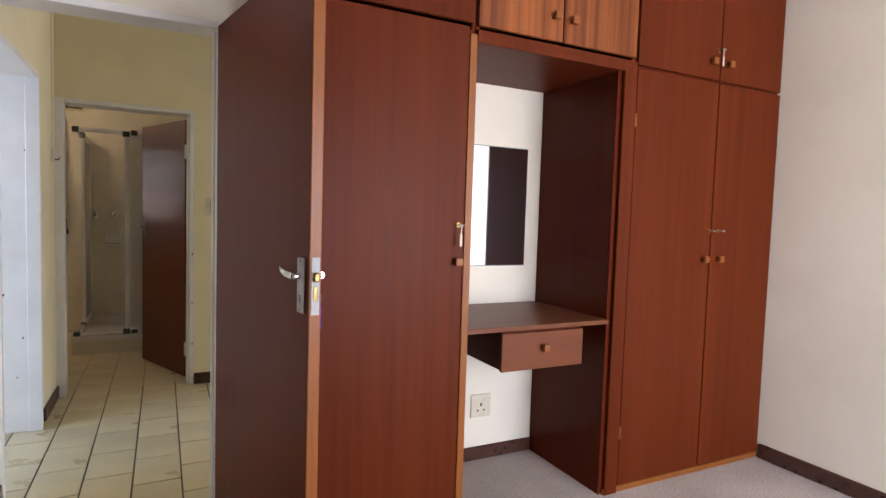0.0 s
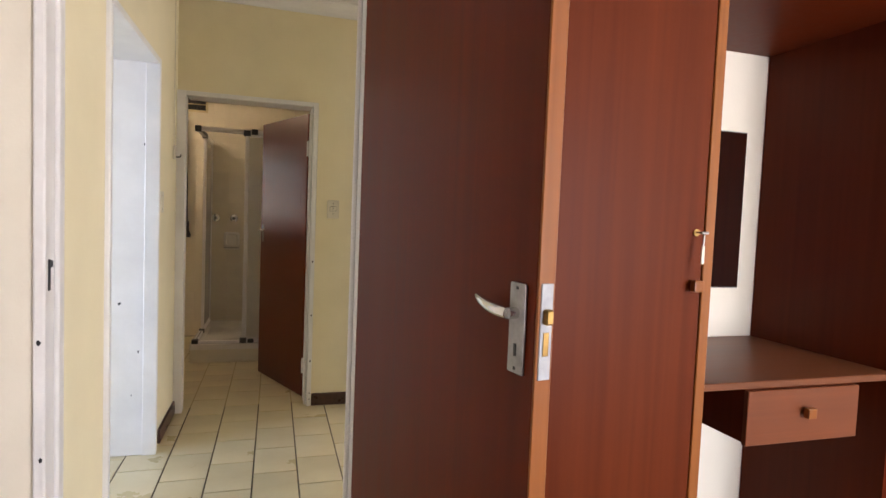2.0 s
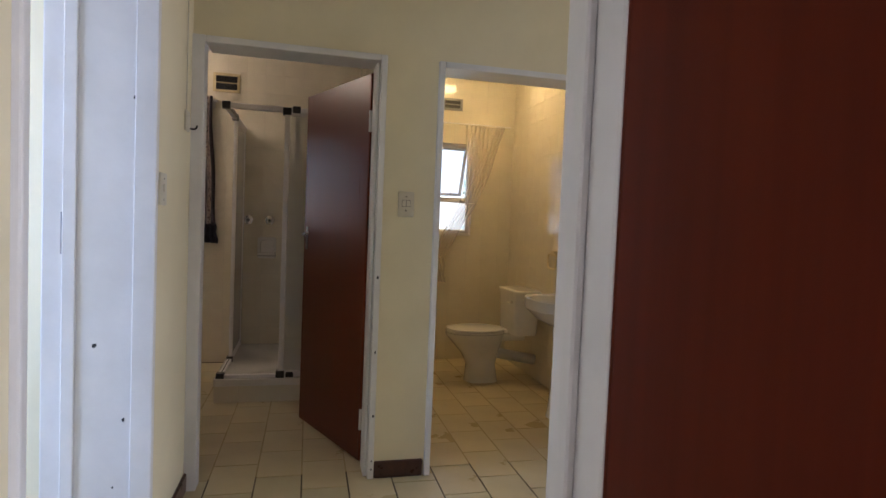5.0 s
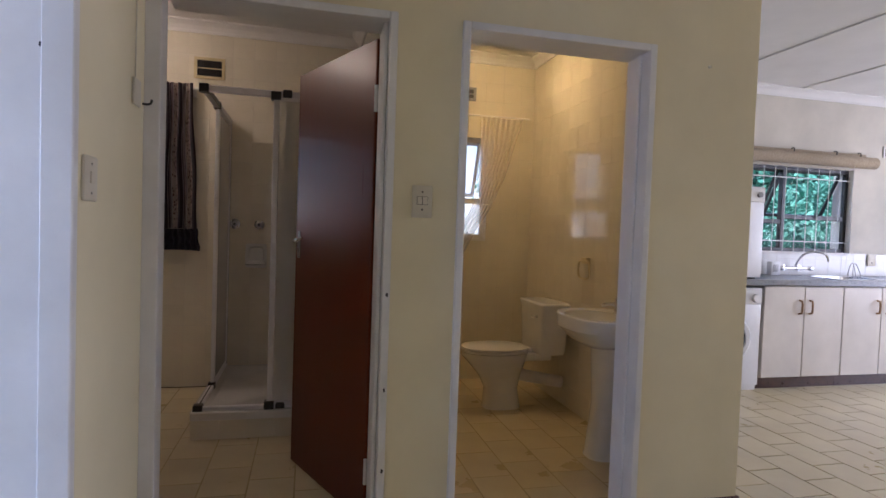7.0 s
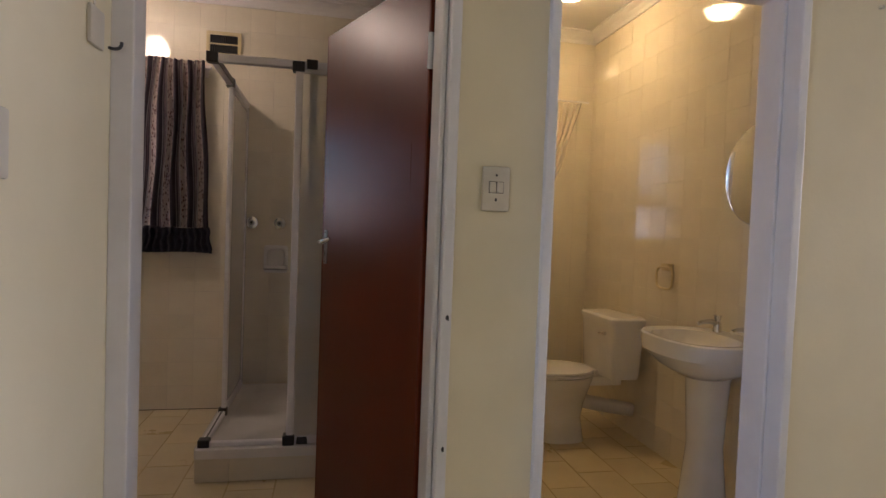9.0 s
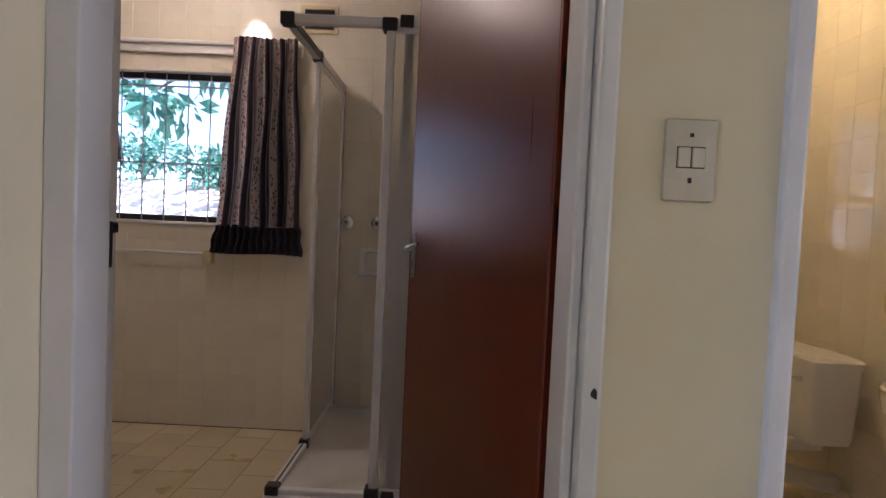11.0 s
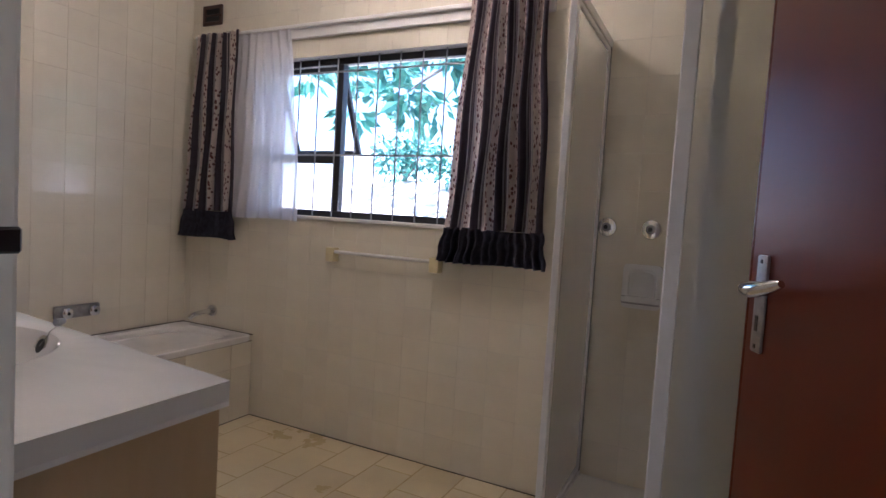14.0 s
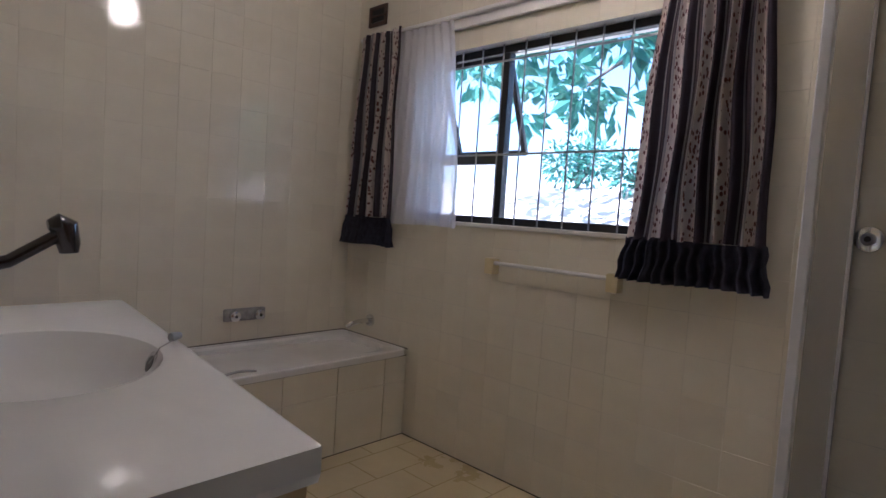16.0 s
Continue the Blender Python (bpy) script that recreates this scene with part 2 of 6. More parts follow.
M_ENAMEL = surf("white bath enamel", (0.72, 0.70, 0.66), (0.80, 0.78, 0.74), 4, rough=0.14, bump=0.0, rough_var=0.06, stain=0.1)
M_TILE = surf("cream glazed wall tile", (0.70, 0.645, 0.51), (0.745, 0.69, 0.555), 5, rough=0.075, bump=0.02, fine=25, vary=0.025, rough_var=0.03, stain=0.03)
M_GROUT = surf("grey cream grout", (0.69, 0.635, 0.50), (0.76, 0.70, 0.56), 9, rough=0.85, bump=0.3)
M_FTILE = surf("mottled cream floor tile", (0.56, 0.455, 0.255), (0.64, 0.55, 0.345), 2.2, rough=0.30, bump=0.05, fine=35, vary=0.05, stain=0.12, rough_var=0.1)
M_PALEGROUT = surf("worn buff floor grout", (0.40, 0.315, 0.165), (0.54, 0.44, 0.25), 12, rough=0.9, bump=0.4)
M_FGROUT = surf("dark floor grout", (0.075, 0.055, 0.035), (0.17, 0.13, 0.085), 25, rough=0.9, bump=0.4)
M_ALU = surf("white coated aluminium", (0.72, 0.71, 0.72), (0.80, 0.79, 0.80), 12, rough=0.33, bump=0.02)
M_CLOTH = striped_cloth()
M_HEM = surf("dark navy hem cloth", (0.046, 0.044, 0.064), (0.085, 0.080, 0.108), 40, rough=0.9, bump=0.4, fine=300, spec=0.15)
M_SHEER = thin("white sheer net", (0.86, 0.85, 0.88), 0.22)
M_SHEER2 = thin("pale net", (0.88, 0.82, 0.72), 0.5)
M_BLIND = surf("tan blind cloth", (0.34, 0.27, 0.19), (0.45, 0.37, 0.27), 60, rough=0.9, bump=0.4, fine=260)
M_KDOOR = surf("off white kitchen laminate", (0.66, 0.61, 0.56), (0.72, 0.67, 0.62), 5, rough=0.35, bump=0.02)
M_KTOP = surf("grey worktop laminate", (0.13, 0.14, 0.17), (0.26, 0.27, 0.30), 70, rough=0.3, bump=0.05)
M_INOX = surf("stainless steel", (0.5, 0.5, 0.52), (0.62, 0.62, 0.63), 15, (8, 1, 1), rough=0.25, metal=1.0)
M_HANDLE = surf("brown wood handle", (0.22, 0.12, 0.05), (0.33, 0.19, 0.09), 40, rough=0.4)
M_WHITEGOOD = surf("white enamel appliance", (0.70, 0.70, 0.71), (0.77, 0.77, 0.78), 5, rough=0.25, bump=0.02, stain=0.04)
M_GREY = surf("grey plastic", (0.22, 0.22, 0.23), (0.3, 0.3, 0.31), 20, rough=0.4)
M_DARKGLASS = surf("dark glass door", (0.02, 0.02, 0.025), (0.035, 0.035, 0.04), 10, rough=0.08, bump=0)
M_SEAL = surf("dark sealant", (0.02, 0.017, 0.014), (0.16, 0.13, 0.10), 14, rough=0.8)
M_KTILE = surf("white glazed kitchen tile", (0.72, 0.71, 0.69), (0.77, 0.76, 0.74), 5, rough=0.15, bump=0.02, vary=0.03)
M_GLASS = clear("window glass", (0.97, 0.99, 0.98))
M_KGLASS = clear("thin clear kitchen glass", (0.93, 0.98, 0.96), ior=1.12)
M_FROST = clear("frosted glass", (0.93, 0.97, 0.96), 0.45)
M_ACRYL = clear("milky shower panel", (0.86, 0.86, 0.82), 0.32)
M_MIRROR = surf("mirror silver", (0.66, 0.70, 0.76), (0.72, 0.76, 0.82), 3, rough=0.05, metal=1.0, bump=0, rough_var=0.01, stain=0.02)
M_DOME_WARM = glow("lit amber opal glass", (1.0, 0.70, 0.28), 24.0)
M_DOME = glow("lit opal glass", (1.0, 0.80, 0.54), 14.0)
M_KNOT = surf("dark wood knot", (0.012, 0.004, 0.002), (0.03, 0.008, 0.004), 60, rough=0.35)
M_HEDGE = wood("glossy red edge wood", (0.10, 0.014, 0.004), (0.20, 0.034, 0.008), (50, 50, 1.2), coat=0.2)
M_SOIL = surf("pale sandy ground", (0.55, 0.48, 0.38), (0.72, 0.65, 0.54), 1.3, rough=0.95, bump=0.6, fine=14, stain=0.3)
M_GRASS = surf("dry grass", (0.10, 0.15, 0.04), (0.20, 0.24, 0.08), 6, rough=0.9)
M_LEAF = surf("glossy green leaf", (0.045, 0.20, 0.15), (0.14, 0.38, 0.29), 4, rough=0.5, bump=0.05, vary=0.0, stain=0.4, spec=0.2)
M_BUSH = surf("bush leaf", (0.012, 0.055, 0.034), (0.045, 0.130, 0.078), 3, rough=0.6, bump=0.05, stain=0.4, spec=0.08)
M_BARK = surf("grey bark", (0.12, 0.10, 0.085), (0.25, 0.22, 0.19), 9, (1, 1, 0.3), rough=0.95, bump=0.8, fine=30)
M_PURPLE = surf("purple tag plastic", (0.10, 0.05, 0.42), (0.13, 0.07, 0.5), 10, rough=0.35)


# ---- mesh helpers ----
def bx(bm, x0, y0, z0, x1, y1, z1, bevel=0.0, seg=1, m=None):
    """A box between two corners, its edges rounded by bevel, turned by m."""
    r = bmesh.ops.create_cube(bm, size=1.0)
    vs = r["verts"]
    for v in vs:
        v.co = Vector(((x0 + x1) / 2 + v.co.x * (x1 - x0), (y0 + y1) / 2 + v.co.y * (y1 - y0), (z0 + z1) / 2 + v.co.z * (z1 - z0)))
    if m is not None:
        bmesh.ops.transform(bm, matrix=m, verts=vs)
    if bevel > 0:
        es = list({e for v in vs for e in v.link_edges})
        bmesh.ops.bevel(bm, geom=es, offset=bevel, segments=seg, profile=0.6, affect='EDGES')
    return bm


def rings(bm, loops, cap0=True, cap1=True):
    """Skins closed loops of points, one after another."""
    made = [[bm.verts.new(p) for p in lp] for lp in loops]
    n = len(made[0])
    for a, b in zip(made, made[1:]):
        for i in range(n):
            bm.faces.new((a[i], a[(i + 1) % n], b[(i + 1) % n], b[i]))
    if cap0:
        bm.faces.new(list(reversed(made[0])))
    if cap1:
        bm.faces.new(made[-1])
    return bm


def oval(cx, cy, z, rx, ry, n=28, power=2.0):
    out = []
    for i in range(n):
        a = 2 * math.pi * i / n
        c, s = math.cos(a), math.sin(a)
        out.append(Vector((cx + rx * math.copysign(abs(c) ** (2 / power), c), cy + ry * math.copysign(abs(s) ** (2 / power), s), z)))
    return out


def tube(bm, pts, r, n=10):
    """A round bar along points; r is one radius or one for each point."""
    pts = [Vector(p) for p in pts]
    rs = r if isinstance(r, (list, tuple)) else [r] * len(pts)
    loops = []
    d0 = (pts[1] - pts[0]).normalized()
    side = d0.orthogonal().normalized()
    for i, p in enumerate(pts):
        d = (pts[min(i + 1, len(pts) - 1)] - pts[max(i - 1, 0)]).normalized()
        side = (side - d * side.dot(d)).normalized()
        up = d.cross(side)
        loops.append([p + (side * math.cos(2 * math.pi * k / n) + up * math.sin(2 * math.pi * k / n)) * rs[i] for k in range(n)])
    return rings(bm, loops)


def bend(p0, p1, p2, steps=8):
    p0, p1, p2 = Vector(p0), Vector(p1), Vector(p2)
    return [(1 - u) ** 2 * p0 + 2 * u * (1 - u) * p1 + u * u * p2 for u in [i / steps for i in range(steps + 1)]]


def mesh_of(name, bm, material, smooth=False):
    bmesh.ops.recalc_face_normals(bm, faces=bm.faces)
    me = bpy.data.meshes.new(name)
    bm.to_mesh(me)
    bm.free()
    for m in (material if isinstance(material, (list, tuple)) else [material]):
        me.materials.append(m)
    if smooth:
        for p in me.polygons:
            p.use_smooth = True
        me.set_sharp_from_angle(angle=radians(35))
    return me


def part(name, bm, material, parent, label="", smooth=False):
    ob = new(name, mesh_of(name, bm, material, smooth))
    ob.parent = parent
    return tagged(ob, label)


def thing(name, label, category, at=(0, 0, 0), rz=0.0, group="", kind=""):
    ob = new(name)
    ob.empty_display_size = 0.1
    ob.matrix_basis = pose(*at, 0, 0, rz)
    return tagged(ob, label, category, group, kind)


def single(name, bm, material, label, category, kind="", smooth=False, group=""):
    return tagged(new(name, mesh_of(name, bm, material, smooth)), label, category, group, kind)


def B():
    return bmesh.new()


def box(x0, y0, z0, x1, y1, z1, bevel=0.0, seg=1):
    return bx(B(), x0, y0, z0, x1, y1, z1, bevel, seg)


# ---- plan ----
N0, N1 = 6.81, 7.03          # outer wall to the garden
S0, S1 = 4.46, 4.605         # wall with the bathroom and toilet doors
D0, D1 = 2.35, 2.459         # bedroom wall with the door
DN = 2.50                    # bedroom wall behind the wardrobes
CX = -0.555                  # passage wall
CEIL = 2.68
BATH_W, BATH_E = -3.085, 0.36
WC_W, WC_E = 0.47, 1.815
HALL_E = 1.893
EAST = 3.145                 # bedroom wall beside the wardrobes
BATH_WIN = (-2.52, -1.10, 1.182, 2.035)
WC_WIN = (1.05, 1.425, 1.17, 1.995)
K_WIN = (3.67, 5.205, 1.14, 1.955)


def wall(name, axis, a0, a1, b0, b1, holes, label, mats=None, top=CEIL, bottom=-0.2):
    """A wall along x (axis 'x', thick b0..b1 in y) or along y, with holes (start, end, low, high). mats: faces to -b, +b, and the rest."""
    bm = B()
    cuts = sorted({a0, a1, *[h[0] for h in holes], *[h[1] for h in holes]})
    for u0, u1 in zip(cuts, cuts[1:]):
        spans = [(bottom, top)]
        for h0, h1, low, high in holes:
            if h0 < (u0 + u1) / 2 < h1:
                spans = [s for lo, hi in spans for s in ((lo, min(hi, low)), (max(lo, high), hi)) if s[1] - s[0] > 1e-4]
        for z0, z1 in spans:
            if axis == 'x':
                bx(bm, u0, b0, z0, u1, b1, z1)
            else:
                bx(bm, b0, u0, z0, b1, u1, z1)
    mats = mats or [M_WHITE, M_WHITE, M_WHITE]
    bm.normal_update()
    k = 1 if axis == 'x' else 0
    for f in bm.faces:
        f.material_index = 0 if f.normal[k] < -0.5 else 1 if f.normal[k] > 0.5 else 2
    return single(name, bm, mats, label, "wall", "structure")


BD = (-0.552, 0.297, -0.2, 2.03)       # rough openings
WD = (0.555, 1.377, -0.2, 2.03)
RD = (-0.568, 0.308, -0.2, 2.055)
LD = (2.93, 3.85, -0.2, 2.06)
wall_north = wall("wall_north", 'x', -4.2, 7.9, N0, N1, [BATH_WIN, WC_WIN, K_WIN], "outer wall with windows to the garden", [M_PLASTER, M_OUTER, M_WHITE])
wall_doors = wall("wall_doors", 'x', -4.2, HALL_E, S0, S1, [BD, WD], "cream yellow wall with two doorways", [M_YELLOW, M_GROUT, M_YELLOW])
# second hole: added unseen opening for the lamp on the side doorway reveal
wall_bedroom = wall("wall_bedroom", 'x', -4.2, 0.45, D0, D1, [RD, (-3.75, -2.35, 0.7, 2.15)], "wall between bedroom and passage", [M_CREAM, M_YELLOW, M_CREAM])
wall_niche = wall("wall_niche", 'x', 0.45, 7.9, DN, DN + 0.11, [], "wall behind the bedroom wardrobes", [M_CREAM, M_YELLOW, M_CREAM])
wall_passage = wall("wall_passage", 'y', D1, S0, CX - 0.30, CX, [LD], "cream yellow passage wall with a doorway", [M_WHITE, M_YELLOW, M_WHITE])
wall_wc_west = wall("wall_between_bathrooms", 'y', S1, N0, BATH_E, WC_W, [], "partition between bathroom and toilet", [M_GROUT, M_GROUT, M_GROUT])
wall_wc_east = wall("wall_toilet_east", 'y', S1, N0, WC_E, HALL_E, [], "partition between toilet and kitchen", [M_GROUT, M_WHITE, M_WHITE])
wall_bath_west = wall("wall_bath_west", 'y', S1, N0, BATH_W - 0.2, BATH_W, [], "outer bathroom wall", [M_OUTER, M_GROUT, M_OUTER])
wall_bed_east = wall("wall_bedroom_east", 'y', -1.9, DN, EAST, EAST + 0.15, [], "pale cream bedroom wall beside the wardrobes", [M_CREAM, M_WHITE, M_CREAM])
wall_bed_west = wall("wall_bedroom_west", 'y', -1.9, D0, -2.15, -2.0, [], "white bedroom wall")
wall_bed_south = wall("wall_bedroom_south", 'x', -2.15, EAST + 0.15, -2.1, -1.9, [(1.35, 3.05, 0.3, 2.1)], "white bedroom wall with a window")
wall_east = wall("wall_east", 'y', DN + 0.11, N0, 7.7, 7.9, [(3.2, 5.6, 0.3, 2.3)], "white living room wall with a large window")
wall_side = wall("wall_side_room", 'y', D1, S0, -4.2, -3.9, [(2.65, 3.95, 0.9, 2.1)], "white side room wall with a window")

bm = B()
bx(bm, -4.2, -2.1, CEIL, 7.9, N1 + 0.35, CEIL + 0.12)
for k in range(6):
    x = 2.48 + 1.0 * k
    bx(bm, x - 0.022, DN + 0.11, CEIL - 0.010, x + 0.022, N0, CEIL + 0.001)
ceiling = single("ceiling", bm, M_CEIL, "white boarded ceiling with cover strips", "ceiling", "structure")


def cornice(name, pts):
    """A coved cornice along straight runs, hugging wall and ceiling."""
    prof = [(0, 0), (0.012, 0), (0.018, 0.02), (0.035, 0.045), (0.06, 0.062), (0.075, 0.066), (0.075, 0.08), (0, 0.08)]
    for (x0, y0, x1, y1, nx, ny) in pts:
        bm = B()
        loops = [[Vector((x + nx * a, y + ny * a, CEIL - 0.081 + b)) for a, b in prof] for x, y in ((x0, y0), (x1, y1))]
        rings(bm, loops)
        single(name, bm, M_CEIL, "white coved plaster cornice under the ceiling", "cornice", "structure")


cornice("cornice", [(BATH_W, N0, BATH_E, N0, 0, -1), (BATH_W, S1, BATH_E, S1, 0, 1), (BATH_W, S1, BATH_W, N0, 1, 0), (BATH_E, S1, BATH_E, N0, -1, 0),
                    (WC_W, N0, WC_E, N0, 0, -1), (WC_E, S1, WC_E, N0, -1, 0), (WC_W, S1, WC_W, N0, 1, 0), (WC_W, S1, WC_E, S1, 0, 1),
                    (CX, S0, HALL_E, S0, 0, -1), (HALL_E, S0, HALL_E, N0, 1, 0), (HALL_E, N0, 7.7, N0, 0, -1), (CX, D1, CX, S0, 1, 0),
                    (-2.0, D0, 0.45, D0, 0, -1), (EAST, -1.9, EAST, 1.905, -1, 0)])

floor = single("floor", box(-4.2, D0 + 0.05, -0.2, 7.9, N1, -0.0045), M_FGROUT, "tiled passage, bathroom and kitchen floor with dark joints", "floor", "structure")
carpet = single("floor_carpet", box(-2.15, -2.1, -0.2, EAST + 0.15, D0 + 0.05, 0.0), M_CARPET, "grey beige cut pile bedroom carpet", "carpet", "structure")


def skirting(x0, y0, x1, y1, h=0.085):
    bm = B()
    bx(bm, min(x0, x1), min(y0, y1), 0, max(x0, x1), max(y0, y1), h, 0.006)
    single("baseboard", bm, M_SKIRT, "dark brown gloss skirting board", "baseboard", "structure")


skirting(0.300, S0 - 0.014, 0.540, S0)
skirting(1.384, S0 - 0.014, HALL_E + 0.014, S0)
skirting(HALL_E, S0, HALL_E + 0.014, 6.18)
skirting(CX, 3.955, CX + 0.014, S0 - 0.002)
skirting(CX, D1 + 0.01, CX + 0.014, 2.92)
skirting(1.212, DN - 0.014, 1.974, DN, 0.075)
single("floor_niche", box(0.45, D0 + 0.05, -0.2, EAST + 0.15, DN, 0.0005), M_CARPET, "grey beige carpet in the wardrobe niche", "carpet", "structure")
skirting(EAST - 0.014, -1.9, EAST, 1.90)
skirting(0.46, DN + 0.11, 7.7, DN + 0.124)
skirting(-2.0, D0 - 0.014, -0.66, D0)


# ---- door frames ----
def door_frame(name, axis, a0, a1, b0, b1, top, label, face=0.05, deep=0.018, rebate=None):
    """A pressed steel frame lining an opening a0..a1 through a wall b0..b1: jambs, head, and the rebate for the leaf.
    rebate: (where it begins in the wall, how deep it is) for the jamb that takes the lock."""
    fr = thing(name, label, "door frame", kind="structure")
    out = face - 0.02
    for nm, lo, hi in (("jamb", a0 - out, a0), ("jamb", a1, a1 + out)):
        bm = B()
        args = (lo, b0 - deep, 0, hi, b1 + deep, top + out)
        if rebate and lo < a0 - 1e-6:
            bx(bm, lo - 0.022, b0 - deep, 0, hi, rebate[0], top + out, 0.004, 2)
            bx(bm, lo - rebate[1], rebate[0] - 0.006, 0, hi - rebate[1], b1 + deep, top + out, 0.004, 2)
            bx(bm, lo - rebate[1], rebate[0] - 0.012, 0, lo + 0.006, rebate[0] - 0.002, top + out)
        elif axis == 'x':
            bx(bm, *args, 0.006, 2)
            bx(bm, hi - 0.001 if lo < a0 - 1e-6 else lo - 0.012, b0 + 0.045, 0, hi + 0.012 if lo < a0 - 1e-6 else lo + 0.001, b0 + 0.075, top, 0.003)
        else:
            bx(bm, args[1], lo, 0, args[4], hi, top + out, 0.006, 2)
            bx(bm, b0 + 0.045, hi - 0.001 if lo < a0 - 1e-6 else lo - 0.012, 0, b0 + 0.085, hi + 0.012 if lo < a0 - 1e-6 else lo + 0.001, top, 0.003)
        part(nm, bm, M_FRAME, fr)
    bm = B()
    if axis == 'x':
        bx(bm, a0, b0 - deep + 0.001, top, a1, b1 + deep - 0.001, top + out, 0.005, 2)
    else:
        bx(bm, b0 - deep + 0.001, a0, top, b1 + deep - 0.001, a1, top + out, 0.005, 2)
    part("head", bm, M_FRAME, fr)
    return fr


f_bath = door_frame("door_frame_1", 'x', -0.503, 0.268, S0, S1, 2.0, "chipped white painted steel bathroom door frame", rebate=(4.528, 0.046))
f_wc = door_frame("door_frame_2", 'x', 0.578, 1.352, S0, S1, 2.0, "white painted steel toilet door frame")
f_bed = door_frame("door_frame_3", 'x', -0.540, 0.281, D0, D1, 2.03, "white painted steel bedroom door frame")
f_side = door_frame("door_frame_4", 'y', 2.955, 3.825, CX - 0.30, CX, 2.03, "white painted side room door frame with chips")


def chips(fr, places, seed):
    """Small dark chips in the paint of a frame."""
    rnd = random.Random(seed)
    for (x, y, z, nx, ny) in places:
        bm = B()
        r = rnd.uniform(0.003, 0.007)
        loop = []
        side = Vector((-ny, nx, 0))
        for k in range(7):
            a = 2 * math.pi * k / 7
            loop.append(Vector((x, y, z)) + side * math.cos(a) * r * rnd.uniform(0.6, 1.1) + Vector((0, 0, 1)) * math.sin(a) * r * rnd.uniform(0.8, 1.9))
        rings(bm, [[p - Vector((nx, ny, 0)) * 0.001 for p in loop], [p + Vector((nx, ny, 0)) * 0.0012 for p in loop]])
        part("paint_chip", bm, M_BLACK, fr, "dark paint chip")


chips(f_bath, [(0.286, S0 - 0.018, z, 0, -1) for z in (0.05, 0.09, 0.31, 0.62, 0.98)] + [(-0.52, S0 - 0.016, 1.02, 0, -1)], 3)
chips(f_side, [(CX - 0.05, 3.824, 1.62, 0, -1), (CX - 0.07, 3.824, 0.55, 0, -1), (CX - 0.16, 3.824, 0.8, 0, -1), (CX - 0.10, 3.824, 0.32, 0, -1),
               (CX + 0.016, 3.841, 0.10, 1, 0), (CX + 0.016, 3.838, 0.2, 1, 0), (CX + 0.016, 3.843, 0.62, 1, 0)], 5)
chips(f_bed, [(-0.555, D0 - 0.018, 0.93, 0, -1), (-0.550, D0 - 0.018, 0.61, 0, -1)], 6)

# striker plates let into the jambs
for fr, x, y, z0, z1 in ((f_bath, -0.548, 4.607, 1.120, 1.203), (f_bed, -0.539, 2.362, 1.065, 1.150)):
    bm = B()
    bx(bm, x - 0.004, y - 0.012, z0, x + 0.0025, y, z1, 0.002)
    st = part("striker_plate", bm, M_BLACK, fr, "dark metal striker plate")
    part("striker_tongue", bx(B(), x - 0.004, y, z0 + 0.062, x + 0.002, y + 0.017, z0 + 0.081, 0.002), M_BLACK, st)
    part("striker_lip", bx(B(), x - 0.003, y - 0.003, z0 + 0.012, x + 0.0035, y + 0.003, z0 + 0.050, 0.002), M_FRAME, st)
st = part("striker_plate", bx(B(), CX - 0.262, 3.819, 1.10, CX - 0.236, 3.8265, 1.235, 0.002), M_STEEL, f_side, "worn steel striker plate")
part("striker_hole", bx(B(), CX - 0.257, 3.818, 1.17, CX - 0.241, 3.8265, 1.21, 0.002), M_BLACK, st)

part("architrave", bx(B(), CX - 0.048, 3.815, 0, CX + 0.020, 3.8255, 2.03, 0.003), M_FRAME, f_side)
part("door_stop", bx(B(), 0.250, 4.478, 0.0, 0.2675, 4.612, 1.999, 0.004), M_FRAME, f_bath)


# ---- doors ----
def lever(parent, z, side, x_at, up=0.075, down=0.125, half=0.021, reach=0.096):
    """A lever handle on a long plate. side: +1 or -1, the face of the leaf (local y)."""
    y = 0.0172 * side
    pl = part("handle_plate", bx(B(), x_at - half, min(y, y + 0.006 * side), z - down, x_at + half, max(y, y + 0.006 * side), z + up, 0.004, 2), M_STEEL, parent, "worn satin metal lock plate", True)
    bm = B()
    tube(bm, [(x_at, y, z), (x_at, y + side * 0.024, z)], 0.0095, 12)
    tube(bm, bend((x_at, y + side * 0.024, z), (x_at - reach * 0.5, y + side * 0.032, z + 0.001), (x_at - reach, y + side * 0.022, z + 0.016)), [0.0105, 0.011, 0.0112, 0.011, 0.0105, 0.0098, 0.0088, 0.0075, 0.005], 12)
    part("lever", bm, M_CHROME, pl, "polished lever handle", True)
    part("keyhole", bx(B(), x_at - 0.004, y + (0.0055 if side > 0 else -0.0068), z - down + 0.030, x_at + 0.004, y + (0.0068 if side > 0 else -0.0055), z - down + 0.052, 0.001), M_BLACK, pl)
    for dz in (up - 0.009, 0.009 - down):
        part("screw", bx(B(), x_at - 0.003, y + (0.0055 if side > 0 else -0.0068), z + dz - 0.003, x_at + 0.003, y + (0.0068 if side > 0 else -0.0055), z + dz + 0.003, 0.001), M_BLACK, pl)


